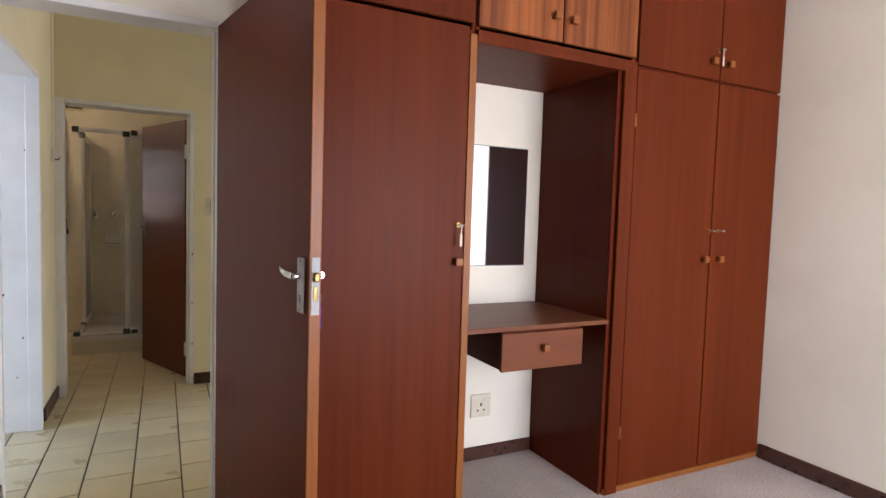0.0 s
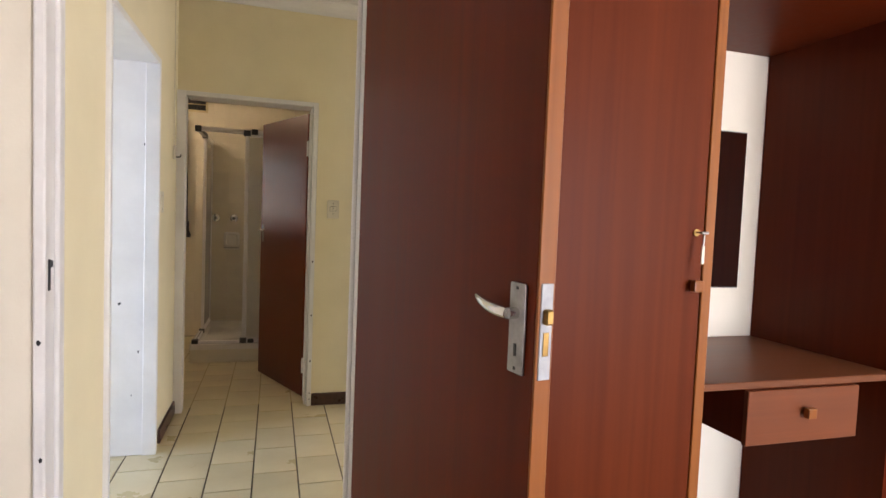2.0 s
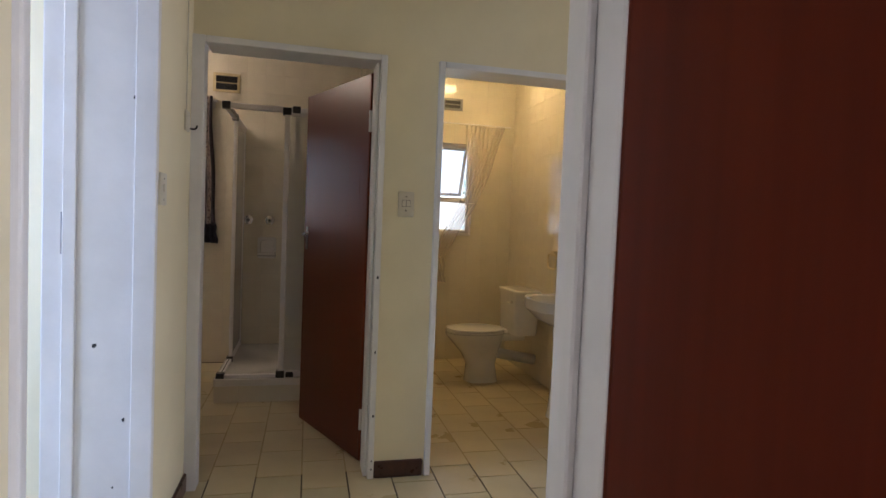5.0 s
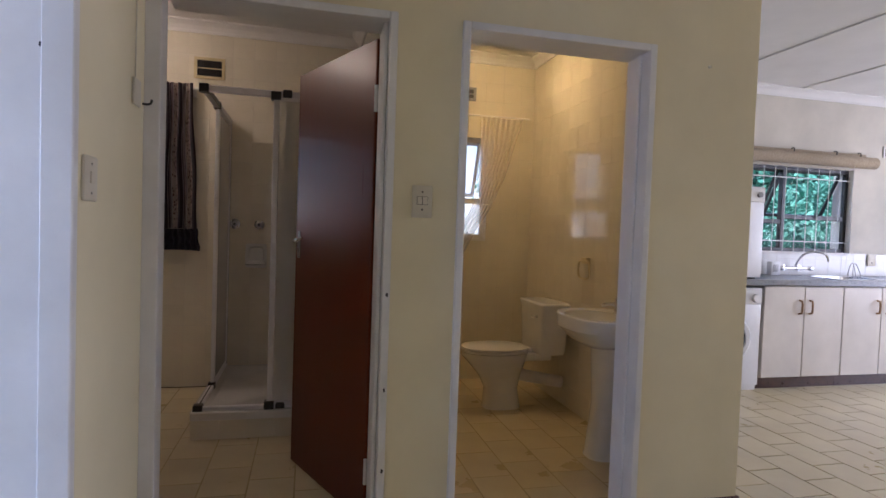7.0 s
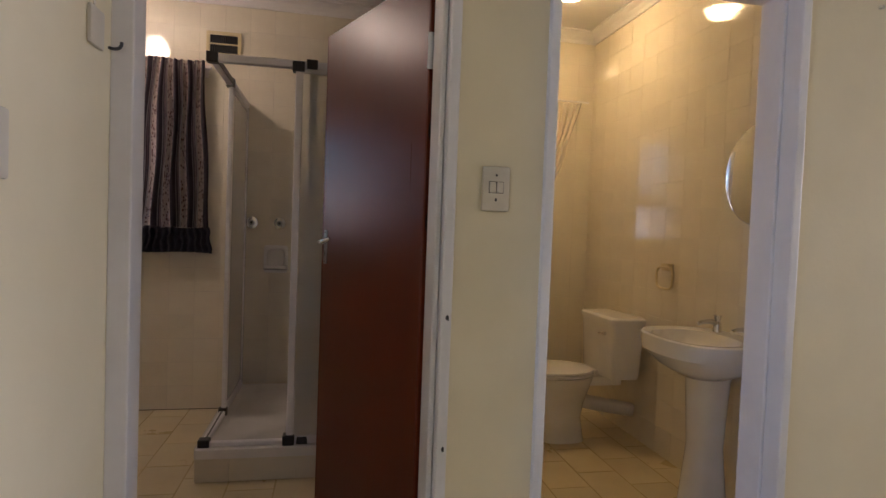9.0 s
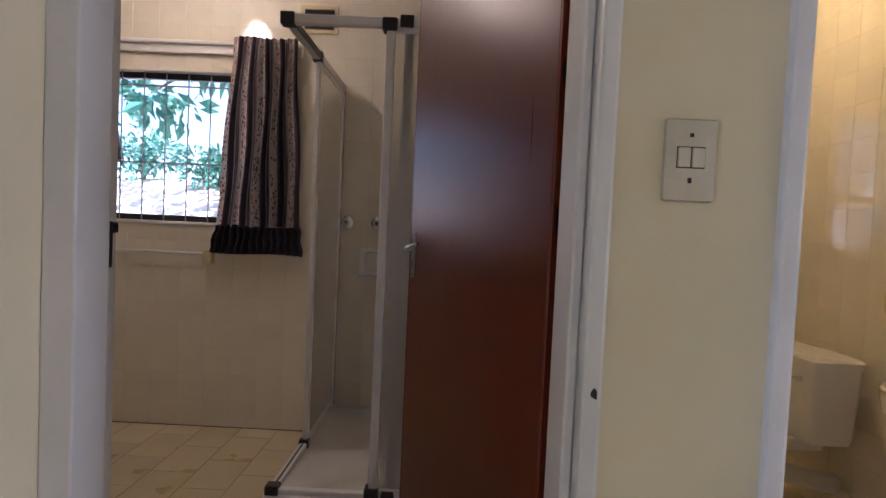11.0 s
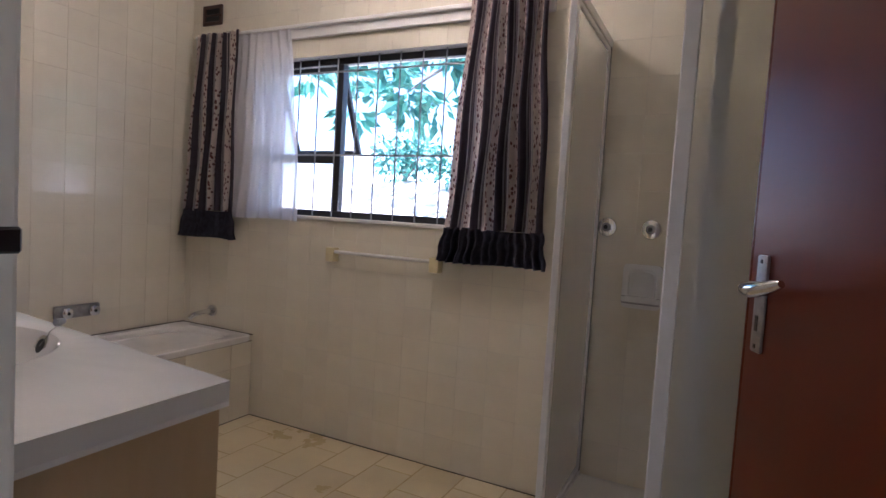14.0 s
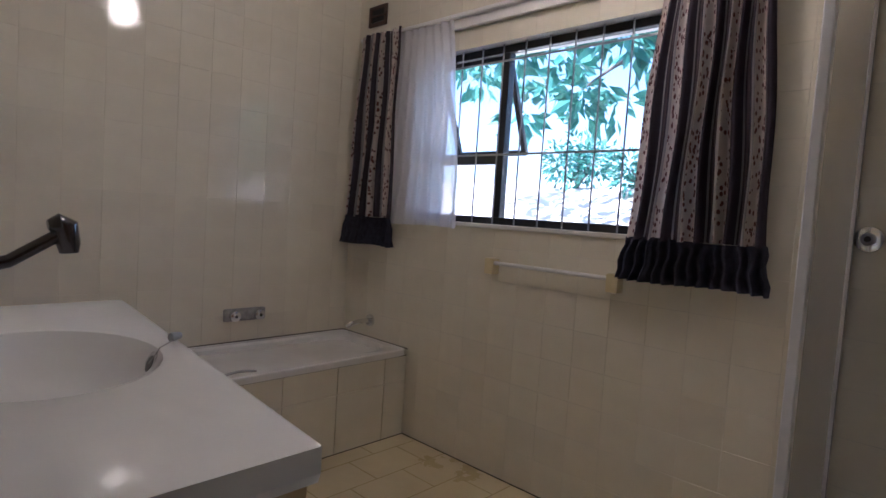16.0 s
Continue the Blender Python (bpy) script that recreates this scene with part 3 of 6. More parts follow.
def door(name, label, hinge, rz, width, height, handle_z, edge_mat, back=0.062, plate_size=(0.075, 0.125, 0.021, 0.096)):
    """A flush veneered leaf on hinges; local x runs from the hinge to the lock edge."""
    d = thing(name, label, "door", (hinge[0], hinge[1], 0.012), rz, kind="structure")
    part("leaf", bx(B(), 0.006, -0.017, 0, width - 0.006, 0.017, height, 0.002), edge_mat if edge_mat is M_BATHDOOR else M_DOORWOOD, d)
    part("lipping", bx(B(), width - 0.006, -0.0172, 0, width, 0.0172, height, 0.0015), edge_mat, d, "pale timber edge")
    hl = part("lipping", bx(B(), 0.0, -0.0172, 0, 0.006, 0.0172, height, 0.0015), M_HEDGE, d, "glossy red timber edge")
    for kz in (1.225, 1.50):
        kb = B()
        rings(kb, [[Vector((kx, p.x, kz + p.y)) for p in oval(0, 0, 0, 0.013, 0.034, 16)] for kx in (0.001, -0.0006)])
        part("knot", kb, M_KNOT, hl, "dark knot")
    lk = part("lock_plate", bx(B(), width - 0.001, -0.012, handle_z - plate_size[1], width + 0.0025, 0.012, handle_z + plate_size[0] + 0.004, 0.001), M_BARS, d, "steel lock face plate")
    part("latch", bx(B(), width, -0.008, handle_z - 0.012, width + 0.013, 0.008, handle_z + 0.014, 0.003), M_BRASS, lk)
    part("bolt", bx(B(), width + 0.002, -0.006, handle_z - 0.065, width + 0.0036, 0.006, handle_z - 0.025, 0.001), M_BRASS, lk)
    for s in (-1, 1):
        lever(d, handle_z, s, width - back, *plate_size)
    for hz in (0.22, height - 0.24):
        hg = part("hinge", bx(B(), -0.003, 0.003, hz - 0.05, 0.0, 0.0165, hz + 0.05, 0.001), M_FRAME, d, "white painted hinge")
        tb = B()
        tube(tb, [(-0.008, 0.0195, hz - 0.052), (-0.008, 0.0195, hz + 0.052)], 0.008, 10)
        part("hinge_pin", tb, M_FRAME, hg, "", True)
    return d


def heading(p, q):
    return math.degrees(math.atan2(q[1] - p[1], q[0] - p[0]))


d1 = door("door_1", "open dark red brown veneered bedroom door with lever handle", (0.300, 2.340), heading((0.300, 2.340), (0.468, 1.446)), 0.904, 2.03, 1.132, M_EDGE, 0.051, (0.052, 0.105, 0.023, 0.106))
kt_ = B()
tube(kt_, [(0.849, 0.017, 1.066), (0.849, 0.040, 1.066)], 0.003, 6)
bx(kt_, 0.836, 0.036, 1.053, 0.862, 0.040, 1.079, 0.002)
ky = part("key", kt_, M_STEEL, d1, "small steel door key")
part("key_tag", bx(B(), 0.839, 0.030, 0.975, 0.861, 0.040, 1.050, 0.003), M_PURPLE, ky, "purple plastic key tag")
door("door_2", "open dark red brown veneered bathroom door with lever handle", (0.259, 4.640), heading((0.259, 4.640), (-0.050, 5.340)), 0.764, 1.975, 1.140, M_BATHDOOR, 0.045, (0.048, 0.088, 0.0135, 0.082))


# ---- windows ----
def window(name, label, x0, x1, z0, z1, mull, transoms, sashes, frame_mat, glass_mat, yf=N0 + 0.055, t=0.035, deep=0.04):
    """A steel window: outer frame, mullion, transoms, fixed panes, and top hung sashes (x0, x1, z0, z1, degrees open)."""
    w = thing(name, label, "window", kind="structure")
    y0, y1 = yf, yf + deep
    fr = B()
    for a in ((x0, y0, z0, x0 + t, y1, z1), (x1 - t, y0, z0, x1, y1, z1), (x0 + t, y0, z0, x1 - t, y1, z0 + t), (x0 + t, y0, z1 - t, x1 - t, y1, z1)):
        bx(fr, *a, 0.003)
    part("window_frame", fr, frame_mat, w)
    for m in mull:
        part("mullion", bx(B(), m - 0.022, y0 - 0.004, z0 + t, m + 0.022, y1 + 0.004, z1 - t, 0.003), frame_mat, w)
    for a, b, z in transoms:
        part("transom", bx(B(), a, y0 - 0.002, z - 0.022, b, y1 + 0.002, z + 0.022, 0.003), frame_mat, w)
    xs = [x0 + t] + [v for m in mull for v in (m - 0.022, m + 0.022)] + [x1 - t]
    for a, b in zip(xs[::2], xs[1::2]):
        cut = [z for (ta, tb, z) in transoms if ta <= (a + b) / 2 <= tb]
        zs = [z0 + t] + [v for z in cut for v in (z - 0.022, z + 0.022)] + [z1 - t]
        for c, d in zip(zs[::2], zs[1::2]):
            if any(s[0] < (a + b) / 2 < s[1] and s[2] < (c + d) / 2 < s[3] for s in sashes):
                continue
            p = part("pane", bx(B(), a, y0 + 0.016, c, b, y0 + 0.020, d), glass_mat, w)
            p.visible_shadow = False
    for a, b, c, d, ang in sashes:
        sf = B()
        for q in ((a, 0, c - d, a + 0.028, 0.026, 0), (b - 0.028, 0, c - d, b, 0.026, 0), (a + 0.028, 0, c - d, b - 0.028, 0.026, c - d + 0.028), (a + 0.028, 0, -0.028, b - 0.028, 0.026, 0)):
            bx(sf, *q, 0.003)
        s = part("sash", sf, frame_mat, w)
        s.matrix_basis = pose(0, y1 + 0.002, d, ang, 0, 0)
        p = part("pane", bx(B(), a + 0.028, 0.011, c - d + 0.028, b - 0.028, 0.015, -0.028), glass_mat, s)
        p.visible_shadow = False
        st = B()
        xm = (a + b) / 2
        tube(st, [(xm, y0 - 0.01, c + 0.03), (xm - 0.02, y0 - 0.025, c + 0.09)], 0.005, 8)
        tube(st, [(xm, y0, c + 0.02), (xm + 0.01, y1 + 0.03, c + 0.03)], 0.005, 8)
        part("window_stay", st, frame_mat, w, "dark casement stay", True)
    return w


def sill(name, x0, x1, z):
    single(name, box(x0, N0 - 0.012, z - 0.02, x1, N0 + 0.06, z + 0.001, 0.004), M_FRAME, "white painted window sill", "sill", "structure")


MB = -2.0
window("window_1", "dark bronze steel bathroom window with an open top sash", *BATH_WIN, [MB], [(BATH_WIN[0], MB, 1.495)],
       [(BATH_WIN[0] + 0.03, MB - 0.012, 1.503, 2.008, 22)], M_BRONZE, M_GLASS)
window("window_2", "white framed frosted toilet window with an open top sash", *WC_WIN, [], [(WC_WIN[0], WC_WIN[1], 1.48)],
       [(WC_WIN[0] + 0.03, WC_WIN[1] - 0.03, 1.49, 1.97, 22)], M_FRAME, M_FROST)
MK = 4.437
window("window_3", "dark bronze steel kitchen window with two open top sashes", *K_WIN, [MK], [(K_WIN[0], MK, 1.425), (MK, K_WIN[1], 1.475)],
       [(K_WIN[0] + 0.03, MK - 0.012, 1.433, 1.93, 26), (MK + 0.012, K_WIN[1] - 0.03, 1.433, 1.93, 26)], M_BRONZE, M_KGLASS)
sill("window_sill", BATH_WIN[0], BATH_WIN[1], BATH_WIN[2])
sill("window_sill", WC_WIN[0], WC_WIN[1], WC_WIN[2])
sill("window_sill", K_WIN[0], K_WIN[1], K_WIN[2])


def burglar_bars(label, x0, x1, z0, z1, step, cross, mat, y):
    g = thing("burglar_bars", label, "burglar bars", kind="structure")
    n = round((x1 - x0) / step)
    for i in range(1, n):
        x = x0 + (x1 - x0) * i / n
        bm = B()
        tube(bm, [(x, y, z0), (x, y, z1)], 0.0042, 6)
        part("bar", bm, mat, g)
    for z in cross:
        part("cross_bar", bx(B(), x0, y - 0.006, z - 0.005, x1, y - 0.003, z + 0.005), mat, g)


burglar_bars("thin grey burglar bars across the bathroom window", BATH_WIN[0], BATH_WIN[1], BATH_WIN[2], BATH_WIN[3], 0.128, (1.515, 1.955), M_BARS, N0 + 0.035)
burglar_bars("white burglar bars across the kitchen window", K_WIN[0], K_WIN[1], K_WIN[2], K_WIN[3], 0.125, (1.24, 1.85), M_BARW, N0 + 0.035)


# ---- bedroom: built-in wardrobes ----
WF, WB, WTOP = 1.905, DN - 0.004, 2.62


def square_knob(parent, x, z, y=WF):
    k = part("knob", bx(B(), x - 0.016, y - 0.030, z - 0.016, x + 0.016, y - 0.010, z + 0.016, 0.004, 2), M_EDGE, parent, "square wooden knob")
    tb = B()
    tube(tb, [(x, y - 0.012, z), (x, y + 0.001, z)], 0.008, 8)
    part("knob_stem", tb, M_WOOD, k)


def key_and_lock(parent, x, z, y=WF, tag=False, mat=None):
    tb = B()
    tube(tb, [(x, y - 0.001, z), (x, y - 0.004, z)], 0.010, 12)
    e = part("escutcheon", tb, M_BRASS, parent, "", True)
    kb = B()
    tube(kb, [(x, y - 0.002, z), (x, y - 0.030, z)], 0.0025, 6)
    tube(kb, [(x - 0.011, y - 0.033, z), (x + 0.011, y - 0.033, z)], 0.004, 6)
    part("key", kb, M_STEEL, e, "small metal key", True)
    if tag:
        tb = B()
        tube(tb, [(x, y - 0.033, z - 0.005), (x - 0.003, y - 0.034, z - 0.035)], 0.002, 6)
        bx(tb, x - 0.008, y - 0.036, z - 0.085, x + 0.002, y - 0.033, z - 0.035, 0.002)
        part("key_tag", tb, mat or M_SWITCH, e, "hanging key tag")


def cabinet_door(parent, x0, x1, z0, z1, mat, knob=None, edge=None, keys=(), y=WF):
    d = part("door", bx(B(), x0 + 0.002, y, z0 + 0.002, x1 - 0.002, y + 0.018, z1 - 0.002, 0.002), mat, parent)
    if edge:
        part("lipping", bx(B(), edge[0], y - 0.0015, z0 + 0.002, edge[1], y + 0.0175, z1 - 0.002, 0.001), M_EDGE, d, "pale timber edge strip")
    if knob:
        square_knob(d, knob[0], knob[1], y)
    for k in keys:
        key_and_lock(d, k[0], k[1], y, *k[2:])
    return d


def carcass(parent, x0, x1, z0, z1, open_front=False):
    y0, y1 = WF + 0.019, WB
    for nm, q in (("side_panel", (x0, y0, z0, x0 + 0.018, y1, z1)), ("side_panel", (x1 - 0.018, y0, z0, x1, y1, z1)),
                  ("base_panel", (x0 + 0.018, y0, z0, x1 - 0.018, y1, z0 + 0.018)), ("top_panel", (x0 + 0.018, y0, z1 - 0.018, x1 - 0.018, y1, z1)),
                  ("back_panel", (x0 + 0.018, y1 - 0.006, z0 + 0.018, x1 - 0.018, y1, z1 - 0.018))):
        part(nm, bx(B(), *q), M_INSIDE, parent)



w1 = thing("wardrobe", "red brown veneered single door wardrobe built against the wall", "wardrobe", group="built-in wardrobes")
carcass(w1, 0.455, 1.210, 0.03, 2.048)
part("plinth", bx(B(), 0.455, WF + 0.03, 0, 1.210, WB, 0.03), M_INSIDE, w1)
cabinet_door(w1, 0.457, 1.178, 0.04, 2.078, M_WOOD, (1.148, 1.143), None, [(1.150, 1.290, True)])
part("stile", bx(B(), 1.178, WF - 0.004, 0, 1.210, WF + 0.02, 2.048, 0.002), M_EDGE, w1, "pale orange timber stile")

w2 = thing("wardrobe", "tall red brown veneered two door wardrobe in the corner", "wardrobe", group="built-in wardrobes")
carcass(w2, 1.985, EAST - 0.004, 0.03, 2.048)
part("plinth", bx(B(), 1.99, WF + 0.004, 0, EAST - 0.005, WB, 0.03, 0.002), M_EDGE, w2)
part("stile", bx(B(), 1.995, WF - 0.004, 0, 2.072, WF + 0.019, 2.048, 0.003), M_WOOD, w2)
part("side_panel", bx(B(), 1.975, WF + 0.02, 0, 1.985, WB, 2.048), M_INSIDE, w2, "veneered side of the niche in the shaded tone")
cabinet_door(w2, 2.076, 2.640, 0.035, 2.045, M_WOOD, (2.593, 1.142), None, [(2.622, 1.290)])
cabinet_door(w2, 2.644, EAST - 0.006, 0.035, 2.045, M_WOOD, (2.705, 1.142), None, [(2.692, 1.290)])
for hz in (0.30, 1.80):
    part("hinge", bx(B(), 2.069, WF - 0.006, hz - 0.03, 2.079, WF - 0.001, hz + 0.03, 0.001), M_BRASS, w2, "small brass hinge")

o1 = thing("overhead_cabinet", "red brown overhead cupboard above the single wardrobe", "cabinet", group="overhead cupboards")
carcass(o1, 0.455, 1.210, 2.052, WTOP)
cabinet_door(o1, 0.457, 1.196, 2.090, WTOP - 0.01, M_WOOD, (1.145, 2.19))
o2 = thing("overhead_cabinet", "striped orange veneered two door cupboard over the niche", "cabinet", group="overhead cupboards")
carcass(o2, 1.212, 2.070, 2.020, WTOP)
part("niche_soffit", bx(B(), 1.213, WF - 0.003, 2.018, 2.069, WF + 0.019, 2.070, 0.002), M_WOOD, o2, "red brown rail over the niche")
cabinet_door(o2, 1.214, 1.634, 2.085, WTOP - 0.01, M_STRIPE, (1.588, 2.188))
cabinet_door(o2, 1.636, 2.066, 2.085, WTOP - 0.01, M_STRIPE, (1.680, 2.184))
o3 = thing("overhead_cabinet", "red brown overhead two door cupboard above the corner wardrobe", "cabinet", group="overhead cupboards")
carcass(o3, 2.071, EAST - 0.004, 2.050, WTOP)
cabinet_door(o3, 2.076, 2.640, 2.056, WTOP - 0.01, M_WOOD, (2.575, 2.145), None, [(2.618, 2.205, True)])
cabinet_door(o3, 2.644, EAST - 0.006, 2.056, WTOP - 0.01, M_WOOD, (2.700, 2.145))

desk = thing("dressing_table", "brown veneered dressing shelf with one drawer in the niche", "dressing table")
part("top", bx(B(), 1.211, WF + 0.002, 0.838, 1.974, WB, 0.860, 0.003), M_DESK, desk)
dr = part("drawer_box", bx(B(), 1.400, WF + 0.040, 0.662, 1.835, WB - 0.05, 0.836, 0.001), M_INSIDE, desk)
df = part("drawer_front", bx(B(), 1.396, WF + 0.022, 0.656, 1.839, WF + 0.040, 0.824, 0.002), M_DRAWER, dr, "lighter striped drawer front")
square_knob(df, 1.617, 0.752, WF + 0.022)

mir = thing("wall_mirror", "frameless rectangular mirror fixed over the dressing shelf", "mirror")
part("glass", bx(B(), 1.330, DN - 0.007, 1.066, 1.885, DN - 0.001, 1.700, 0.001), M_MIRROR, mir)
part("backing", bx(B(), 1.327, DN - 0.0025, 1.063, 1.888, DN - 0.0005, 1.703), M_BLACK, mir, "dark mirror edge")


def plate(name, label, category, m, w, h, mat, marks):
    """A wall plate in its own plane: local x across, z up, facing -y."""
    p = thing(name, label, category)
    p.matrix_basis = m
    body = part("face_plate", bx(B(), -w / 2, -0.010, -h / 2, w / 2, 0, h / 2, 0.006, 2), mat, p, "", True)
    for nm, x0, z0, x1, z1, mt, up in marks:
        part(nm, bx(B(), x0, -0.010 - up, z0, x1, -0.0095, z1, 0.0008), mt, body)
    return p


SW = [("surround", -0.021, -0.012, 0.021, 0.020, M_BLACK, 0.0006), ("rocker", -0.0195, -0.0105, -0.0015, 0.0185, M_SWITCH, 0.004), ("rocker", 0.0015, -0.0105, 0.0195, 0.0185, M_SWITCH, 0.004),
      ("screw", -0.003, 0.034, 0.003, 0.040, M_BLACK, 0.0008), ("screw", -0.003, -0.034, 0.003, -0.026, M_BLACK, 0.0008)]
plate("light_switch", "off white double light switch on the cream wall", "light switch", pose(0.4105, S0 - 0.0005, 1.335), 0.078, 0.122, M_SWITCH, SW)
plate("light_switch", "off white narrow light switch beside the passage doorway", "light switch", pose(CX + 0.0005, 3.960, 1.330, 0, 0, 90), 0.088, 0.115, M_SWITCH,
      [("rocker", -0.012, -0.012, 0.012, 0.018, M_SWITCH, 0.004), ("screw", -0.003, 0.034, 0.003, 0.040, M_BLACK, 0.0008), ("screw", -0.003, -0.04, 0.003, -0.034, M_BLACK, 0.0008)])
plate("socket_outlet", "off white wall socket under the dressing shelf", "socket", pose(1.640, DN - 0.0005, 0.300), 0.122, 0.125, M_SWITCH,
      [("rocker", 0.015, 0.015, 0.035, 0.045, M_SWITCH, 0.004), ("hole", -0.006, -0.002, 0.006, 0.014, M_BLACK, 0.0008), ("hole", -0.024, -0.03, -0.014, -0.02, M_BLACK, 0.0008), ("hole", 0.014, -0.03, 0.024, -0.02, M_BLACK, 0.0008)])
plate("bell_box", "small grey cream box on the passage wall near the ceiling wire", "box", pose(CX + 0.0005, 4.345, 1.635, 0, 0, 90), 0.075, 0.085, M_SWITCH, [])
wire = B()
tube(wire, [(CX + 0.003, 4.340, 1.67), (CX + 0.003, 4.342, 2.1), (CX + 0.003, 4.338, 2.59)], 0.0025, 6)
single("wire", wire, M_SWITCH, "thin cream wire clipped up the passage wall", "wire", "", True)
hk = B()
tube(hk, bend((CX, 4.432, 1.617), (CX + 0.03, 4.432, 1.610), (CX + 0.028, 4.432, 1.632)), 0.004, 8)
single("wall_hook", hk, M_BLACK, "small dark hook in the passage wall", "hook", "", True)
nl = B()
tube(nl, [(1.644, S0, 1.967), (1.644, S0 - 0.012, 1.965)], 0.006, 8)
single("wall_plug", nl, M_SWITCH, "old nail plug in the cream wall", "plug", "", True)

# ---- bathroom ----
vy0 = S1 + 0.012
van = thing("vanity", "beige vanity cabinet with a white cast top and basin", "vanity")
for nm, a in (("side_panel", (-2.075, vy0, -2.057, 5.140)), ("side_panel", (-0.930, vy0, -0.912, 5.140)), ("back_panel", (-2.057, vy0, -0.930, vy0 + 0.016)), ("front_rail", (-2.057, 5.124, -0.930, 5.140))):
    part(nm, bx(B(), a[0], a[1], 0.0, a[2], a[3], 0.76 if nm == "front_rail" else 0.853, 0.001), M_VBODY, van)
for k in range(2):
    part("door", bx(B(), -2.06 + 0.565 * k, 5.141, 0.10, -1.50 + 0.565 * k, 5.152, 0.845, 0.002), M_VBODY, van)
bm = B()
BX, BY, BRX, BRY = -1.53, 4.955, 0.250, 0.205
n = 40
outer = []
for i in range(n):
    a = 2 * math.pi * i / n
    c, s = math.cos(a), math.sin(a)
    hx0, hx1, hy0, hy1 = -2.090 - BX, -0.905 - BX, vy0 - BY, 5.155 - BY
    k = min((hx1 if c > 0 else hx0) / c if abs(c) > 1e-6 else 9, (hy1 if s > 0 else hy0) / s if abs(s) > 1e-6 else 9)
    outer.append((BX + c * k, BY + s * k))
for cx_, cy_ in ((-2.090, vy0), (-2.090, 5.155), (-0.905, vy0), (-0.905, 5.155)):
    j = min(range(n), key=lambda q: (outer[q][0] - cx_) ** 2 + (outer[q][1] - cy_) ** 2)
    outer[j] = (cx_, cy_)


def grow(d, z):
    return [Vector((x + math.copysign(d, x - BX) * (abs(x - BX) > 0.5), y + (d + 0.10 * (-0.905 - x)) * (y > 5.1), z)) for x, y in outer]


rings(bm, [grow(-0.012, 0.853), grow(0, 0.857), grow(0, 0.890), grow(-0.004, 0.898), grow(-0.012, 0.9005),
           oval(BX, BY, 0.9005, BRX + 0.012, BRY + 0.012, n), oval(BX, BY, 0.897, BRX, BRY, n), oval(BX, BY, 0.872, BRX * 0.93, BRY * 0.93, n), oval(BX, BY, 0.825, BRX * 0.82, BRY * 0.80, n),
           oval(BX, BY, 0.785, BRX * 0.62, BRY * 0.58, n), oval(BX, BY, 0.768, BRX * 0.34, BRY * 0.32, n), oval(BX, BY, 0.764, 0.03, 0.03, n)], False, True)
top = part("basin_top", bm, M_VTOP, van, "white cast top with an oval basin", True)
ob_ = B()
of = Vector((BX + 0.035, BY + BRY * 0.925, 0.868))
on = Vector((-0.10, -0.92, 0.37)).normalized()
tube(ob_, [of - on * 0.010, of + on * 0.005], 0.026, 18)
ov = part("overflow_ring", ob_, M_CHROME, top, "chrome overflow with plug chain", True)
hb = B()
tube(hb, [of + on * 0.003, of + on * 0.0056], 0.017, 14)
part("overflow_hole", hb, M_BLACK, ov)
ch = B()
tube(ch, [of + on * 0.006, of + Vector((0.012, 0.004, 0.024)), (-1.485, 5.155, 0.9030), (-1.512, 5.180, 0.9032), (-1.528, 5.196, 0.9055)], 0.0014, 6)
part("plug_chain", ch, M_STEEL, ov, "", True)
pg = B()
tube(pg, [(-1.528, 5.192, 0.9115), (-1.530, 5.197, 0.9115), (-1.538, 5.213, 0.9115), (-1.540, 5.217, 0.9115)], [0.009, 0.010, 0.008, 0.006], 12)
part("plug", pg, M_STEEL, ov, "grey metal basin plug", True)
dn = B()
tube(dn, [(BX, BY, 0.760), (BX, BY, 0.768)], 0.022, 16)
part("drain", dn, M_CHROME, top, "", True)

tap = thing("basin_tap", "dark chrome swivel tap on the vanity top", "tap", (-1.55, 4.655, 0.9015))
bm = B()
tube(bm, [(0, 0, 0), (0, 0, 0.01), (0, 0, 0.012), (0, 0, 0.09)], [0.028, 0.028, 0.018, 0.018], 14)
part("body", bm, M_CHROME, tap, "", True)
bm = B()
tube(bm, [(0, 0, 0.085), (0, 0.02, 0.125), (0, 0.26, 0.175), (0, 0.333, 0.222)], 0.0125, 12)
part("spout", bm, M_GLOSSBLACK, tap, "black swivel spout", True)
bm = B()
tube(bm, [(0, 0.318, 0.242), (0, 0.333, 0.244), (0, 0.345, 0.240), (0, 0.352, 0.205), (0, 0.353, 0.190)], [0.010, 0.021, 0.023, 0.020, 0.016], 14)
part("nozzle", bm, M_GLOSSBLACK, tap, "black nozzle", True)

bath = thing("bathtub", "white enamel bathtub with a tiled front panel", "bathtub")
bx0, bx1, by0, by1, bz = BATH_W + 0.008, -2.490, 5.10, N0 - 0.008, 0.474
n = 44
cx_, cy_ = (bx0 + bx1) / 2, (by0 + by1) / 2
hx, hy = (bx1 - bx0) / 2, (by1 - by0) / 2


def sq(sx, sy, z, power, dy=0.0):
    return oval(cx_, cy_ + dy, z, hx * sx, hy * sy, n, power)


